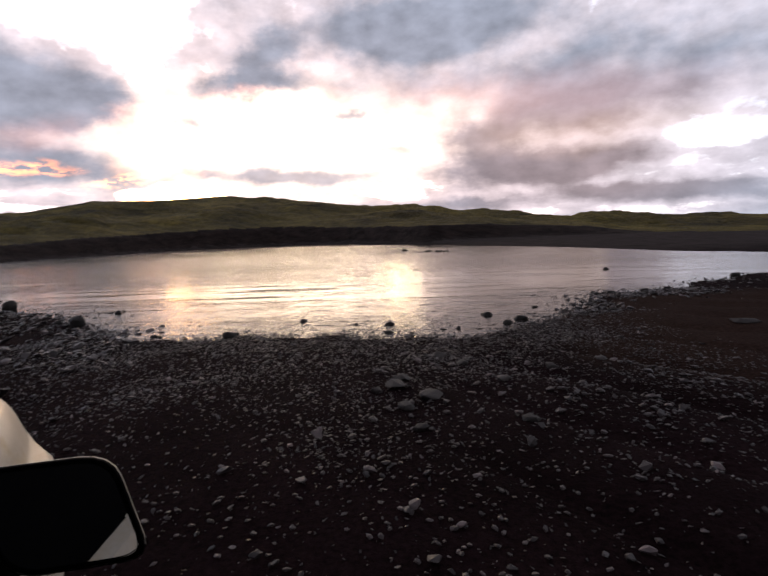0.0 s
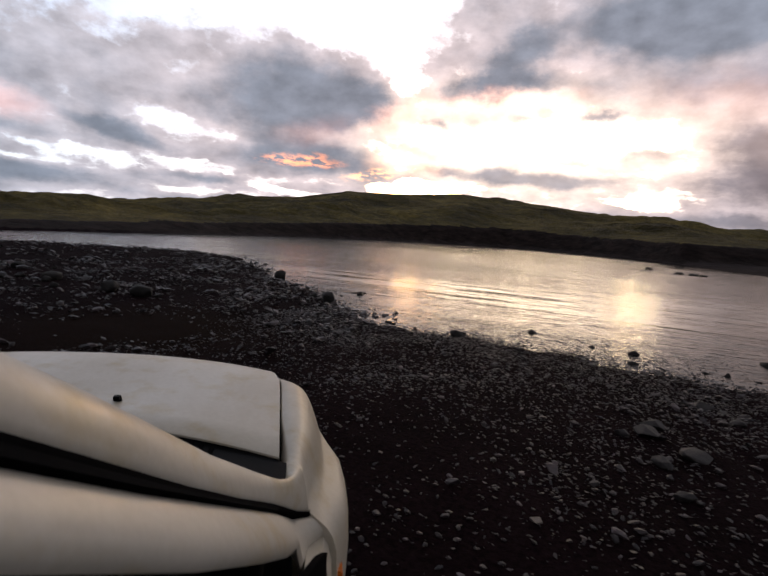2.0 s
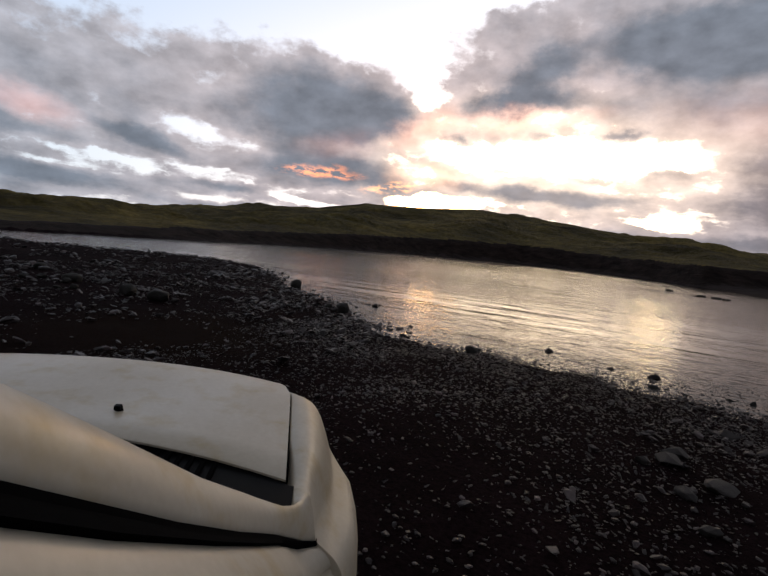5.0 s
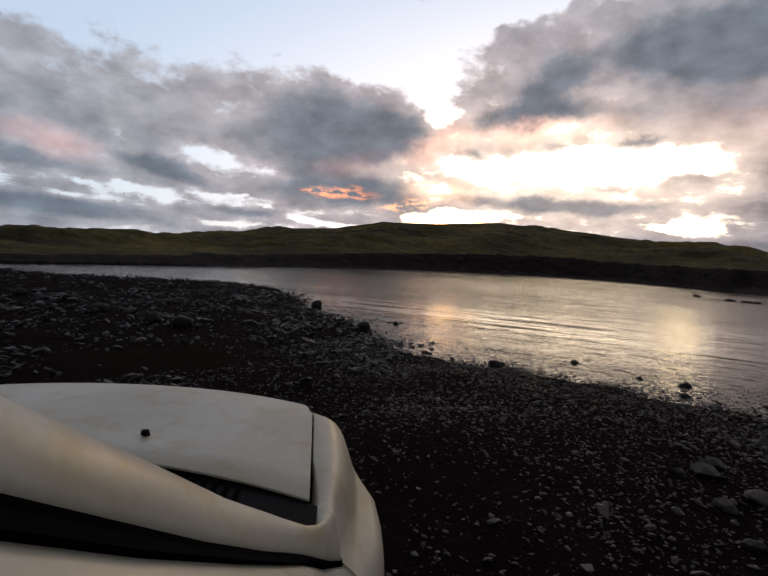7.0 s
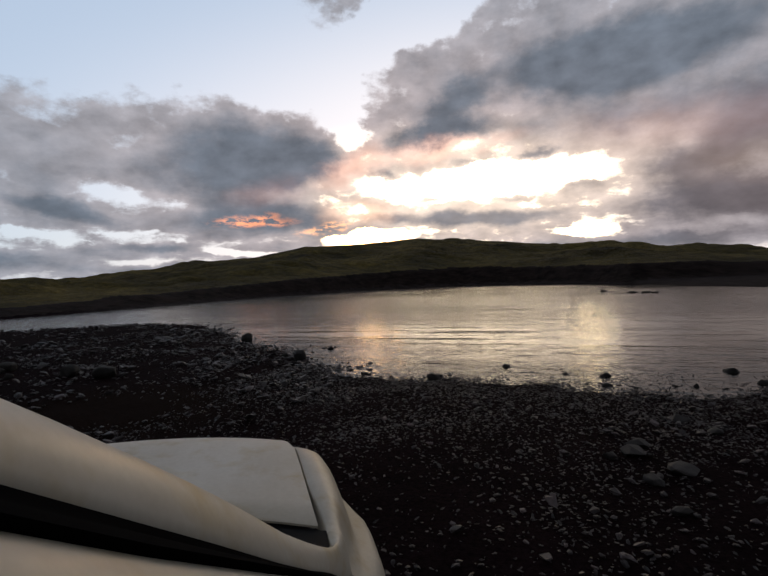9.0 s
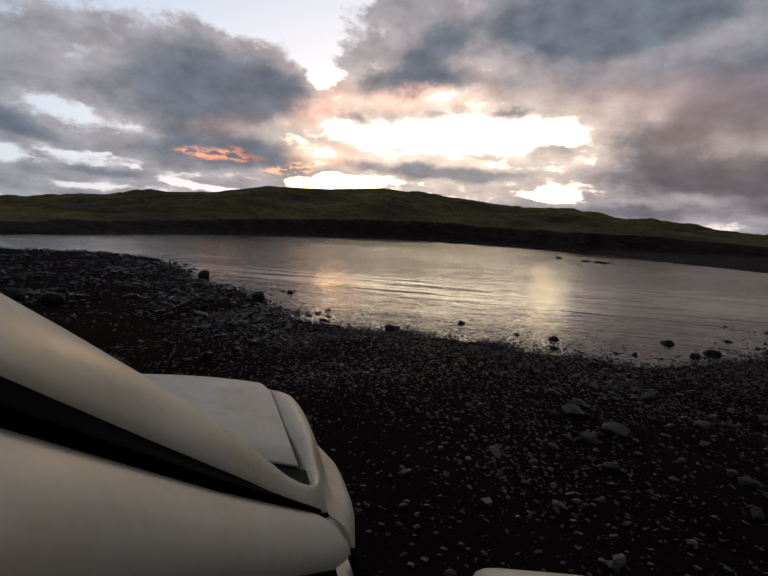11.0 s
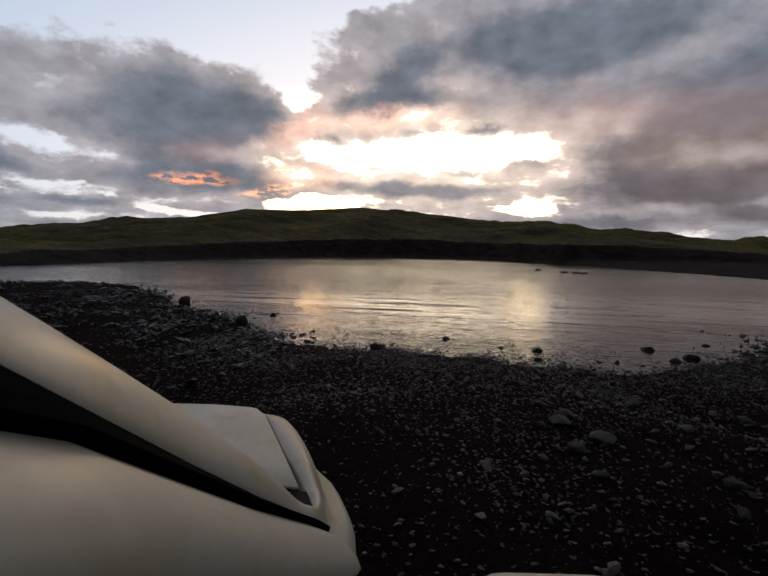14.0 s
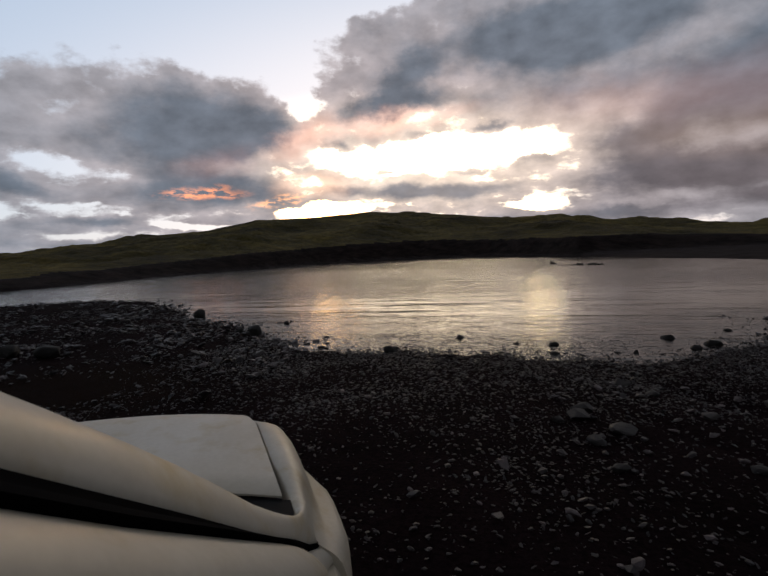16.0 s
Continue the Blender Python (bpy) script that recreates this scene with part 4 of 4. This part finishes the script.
DARK, WET, PALE = "dark rounded basalt boulder at the river's edge", "wet black stone standing in shallow river water", "pale grey flat stone lying on black gravel"
for x, y, w, h, label, mt in (
        (-8.8, 11.75, 0.44, 0.40, DARK, BOULDER), (-5.1, 8.55, 0.38, 0.36, DARK, BOULDER), (-5.25, 10.3, 0.24, 0.22, WET, BOULDER),
        (-1.75, 7.15, 0.30, 0.20, WET, BOULDER), (-0.75, 8.5, 0.24, 0.18, WET, BOULDER), (0.9, 7.9, 0.20, 0.16, WET, BOULDER),
        (2.75, 8.5, 0.30, 0.24, WET, BOULDER), (3.25, 7.95, 0.32, 0.26, DARK, BOULDER), (2.95, 7.65, 0.24, 0.18, DARK, BOULDER), (3.9, 9.3, 0.2, 0.12, WET, BOULDER),
        (5.75, 10.8, 0.34, 0.22, DARK, BOULDER), (5.2, 9.6, 0.2, 0.13, DARK, BOULDER), (6.25, 10.95, 0.26, 0.15, DARK, BOULDER), (7.1, 11.1, 0.28, 0.22, DARK, BOULDER), (7.8, 11.35, 0.24, 0.16, DARK, BOULDER), (11.0, 13.5, 0.36, 0.22, DARK, BOULDER), (8.95, 17.4, 0.34, 0.24, WET, BOULDER),
        (0.92, 4.0, 0.34, 0.12, PALE, SLAB), (0.98, 4.28, 0.30, 0.11, PALE, SLAB), (1.25, 3.68, 0.34, 0.12, PALE, SLAB), (0.72, 3.86, 0.18, 0.10, PALE, SLAB), (1.49, 5.3, 0.27, 0.12, PALE, SLAB), (1.74, 4.85, 0.2, 0.1, PALE, SLAB),
        (2.05, 4.2, 0.26, 0.10, PALE, SLAB), (2.7, 4.6, 0.2, 0.10, PALE, SLAB), (1.0, 3.42, 0.22, 0.09, PALE, SLAB), (2.0, 3.0, 0.2, 0.08, PALE, SLAB), (3.4, 4.9, 0.2, 0.07, PALE, SLAB), (6.36, 6.67, 0.5, 0.12, PALE, SLAB), (1.1, 2.9, 0.18, 0.08, PALE, SLAB),
        (2.45, 40.4, 0.8, 0.40, WET, BOULDER), (4.1, 37.0, 0.7, 0.28, WET, BOULDER), (4.9, 36.6, 0.8, 0.28, WET, BOULDER), (5.4, 36.4, 0.6, 0.22, WET, BOULDER)):
    boulder(x, y, w, h, label, mt)


# larger stones heaped on the upper beach
heap = random.Random(11)
for k in range(16):
    wide = 0.18 + 0.30 * heap.random() ** 2
    boulder(heap.gauss(-10.6, 1.5), heap.gauss(6.0, 0.55), wide, wide * heap.uniform(0.5, 0.8), "dark grey stone lying among the gravel of the beach", BOULDER)

# small wet stones standing in the shallows off the beach
shallow, off = [], random.Random(21)
while len(shallow) < 36:
    x = off.uniform(-7.5, 6.5)
    y = off.uniform(4.5, 14)
    side = float(shore_side(np.array([x]), np.array([y]))[0])
    if -1.5 < side < 0.1 and off.random() < math.exp(side / 0.55):
        shallow.append((x, y))
for x, y in shallow:
    w = 0.06 + 0.17 * off.random() ** 2
    boulder(x, y, w, w * off.uniform(0.45, 0.7), WET, BOULDER)


def gravel():
    """Loose stones on the beach, joined into one mesh."""
    shapes = []
    for points in (10, 18):
        for k in range(8):
            bm = rock_bmesh((1, ROCKS.uniform(0.5, 0.9)), ROCKS.uniform(0.20, 0.42), points)
            bm.verts.index_update()
            bm.normal_update()
            shapes.append((np.array([v.co[:] for v in bm.verts]), np.array([[v.index for v in f.verts] for f in bm.faces])))
            bm.free()
    spots = []
    rnd = np.random.RandomState(5)

    def scatter(n, x0, x1, y0, y1, lo, hi, power, clump):
        x, y = rnd.uniform(x0, x1, n), rnd.uniform(y0, y1, n)
        side = shore_side(x, y)
        size = lo + (hi - lo) * rnd.uniform(0, 1, n) ** power
        mask = lumps(x, y, 2.6, 3, 2.0) + 1.1 * np.exp(-np.maximum(side, 0) / 1.3) - 0.25
        keep = (side > -0.25 - 1.6 * rnd.uniform(0, 1, n) ** 6) & (rnd.uniform(0, 1, n) < np.clip(0.42 + clump * mask, 0.05, 1)) & (np.hypot(x - 0.6, y + 0.85) > 0.9)
        keep &= rnd.uniform(0, 1, n) < np.where(x > -4, 0.20 + 0.80 * np.exp(-(np.maximum(side, 0) / 3.5) ** 2), 1.0)
        keep &= np.hypot(x + 5.4, (y - 4.0) * 1.3) > 0.8 + 1.5 * rnd.uniform(0, 1, n)
        keep &= (np.hypot(x - 8.2, y - 6.2) > 2.9 + 1.5 * rnd.uniform(0, 1, n)) | (side < 0.6)
        u = x * math.cos(radians(PSI)) + y * math.sin(radians(PSI))
        v = -x * math.sin(radians(PSI)) + y * math.cos(radians(PSI))
        keep &= ~((u > -1.3) & (u < 0.18) & (v > -2.4) & (v < 0.8))
        spots.append(np.stack((x, y, size), 1)[keep])

    scatter(170000, -5, 7, 0.4, 8.6, 0.012, 0.056, 2.0, 0.24)
    scatter(11000, -5, 7, 0.8, 8.6, 0.045, 0.125, 2.2, 0.34)
    scatter(27000, -15, -4, 2, 15, 0.03, 0.12, 2.5, 0.5)
    scatter(16000, -8, 9, -6, 0.6, 0.02, 0.08, 2.2, 0.5)
    scatter(2600, -14, -3, 2, 11, 0.10, 0.24, 2.0, 0.9)
    scatter(5400, -34, -10, 2, 18, 0.09, 0.34, 2.2, 0.7)
    scatter(3000, 6, 18, 3, 16, 0.04, 0.18, 2.5, 0.6)
    scatter(2200, 4.2, 8.6, 8.0, 11.6, 0.05, 0.20, 2.2, 0.9)
    # stones that break the surface along the edge
    x, y = rnd.uniform(-14, 9, 90000), rnd.uniform(5, 15, 90000)
    side = shore_side(x, y)
    edge_on = (side < 0.35) & (side > -2.2) & (rnd.uniform(0, 1, 90000) < 0.30 * np.exp(-np.abs(side + 0.05) / 0.16) + 0.0006)
    spots.append(np.stack((x, y, 0.025 + 0.11 * rnd.uniform(0, 1, 90000) ** 4), 1)[edge_on])
    p = np.concatenate(spots)
    z = ground_height(p[:, 0], p[:, 1])[0]
    wet = shore_side(p[:, 0], p[:, 1]) < 0.05
    z = np.where(wet, np.maximum(z, WATER_Z - 0.18 * p[:, 2]), z)
    verts, faces, at = [], [], 0
    for k, (x, y, s) in enumerate(p):
        dist = math.hypot(x - 0.6, y + 0.85)
        v, f = shapes[(8 if s / dist > 0.016 else 0) + k % 8]
        a, tilt = rnd.uniform(0, 6.28), rnd.uniform(-0.42, 0.42)
        c, sn = math.cos(a), math.sin(a)
        q = v * s
        q = np.stack((q[:, 0] * c - q[:, 1] * sn, q[:, 0] * sn + q[:, 1] * c, q[:, 2] + tilt * q[:, 0]), 1)
        verts.append(q + (x, y, z[k] + 0.2 * s))
        faces.append(f + at)
        at += len(v)
    V, F = np.concatenate(verts), np.concatenate(faces)
    me = bpy.data.meshes.new("gravel")
    me.from_pydata(V.tolist(), [], F.tolist())
    me.materials.append(STONE)
    me.update()
    tagged(new("gravel", me), "loose dark grey basalt pebbles and cobbles strewn over the beach", "gravel", kind="stuff")


gravel()
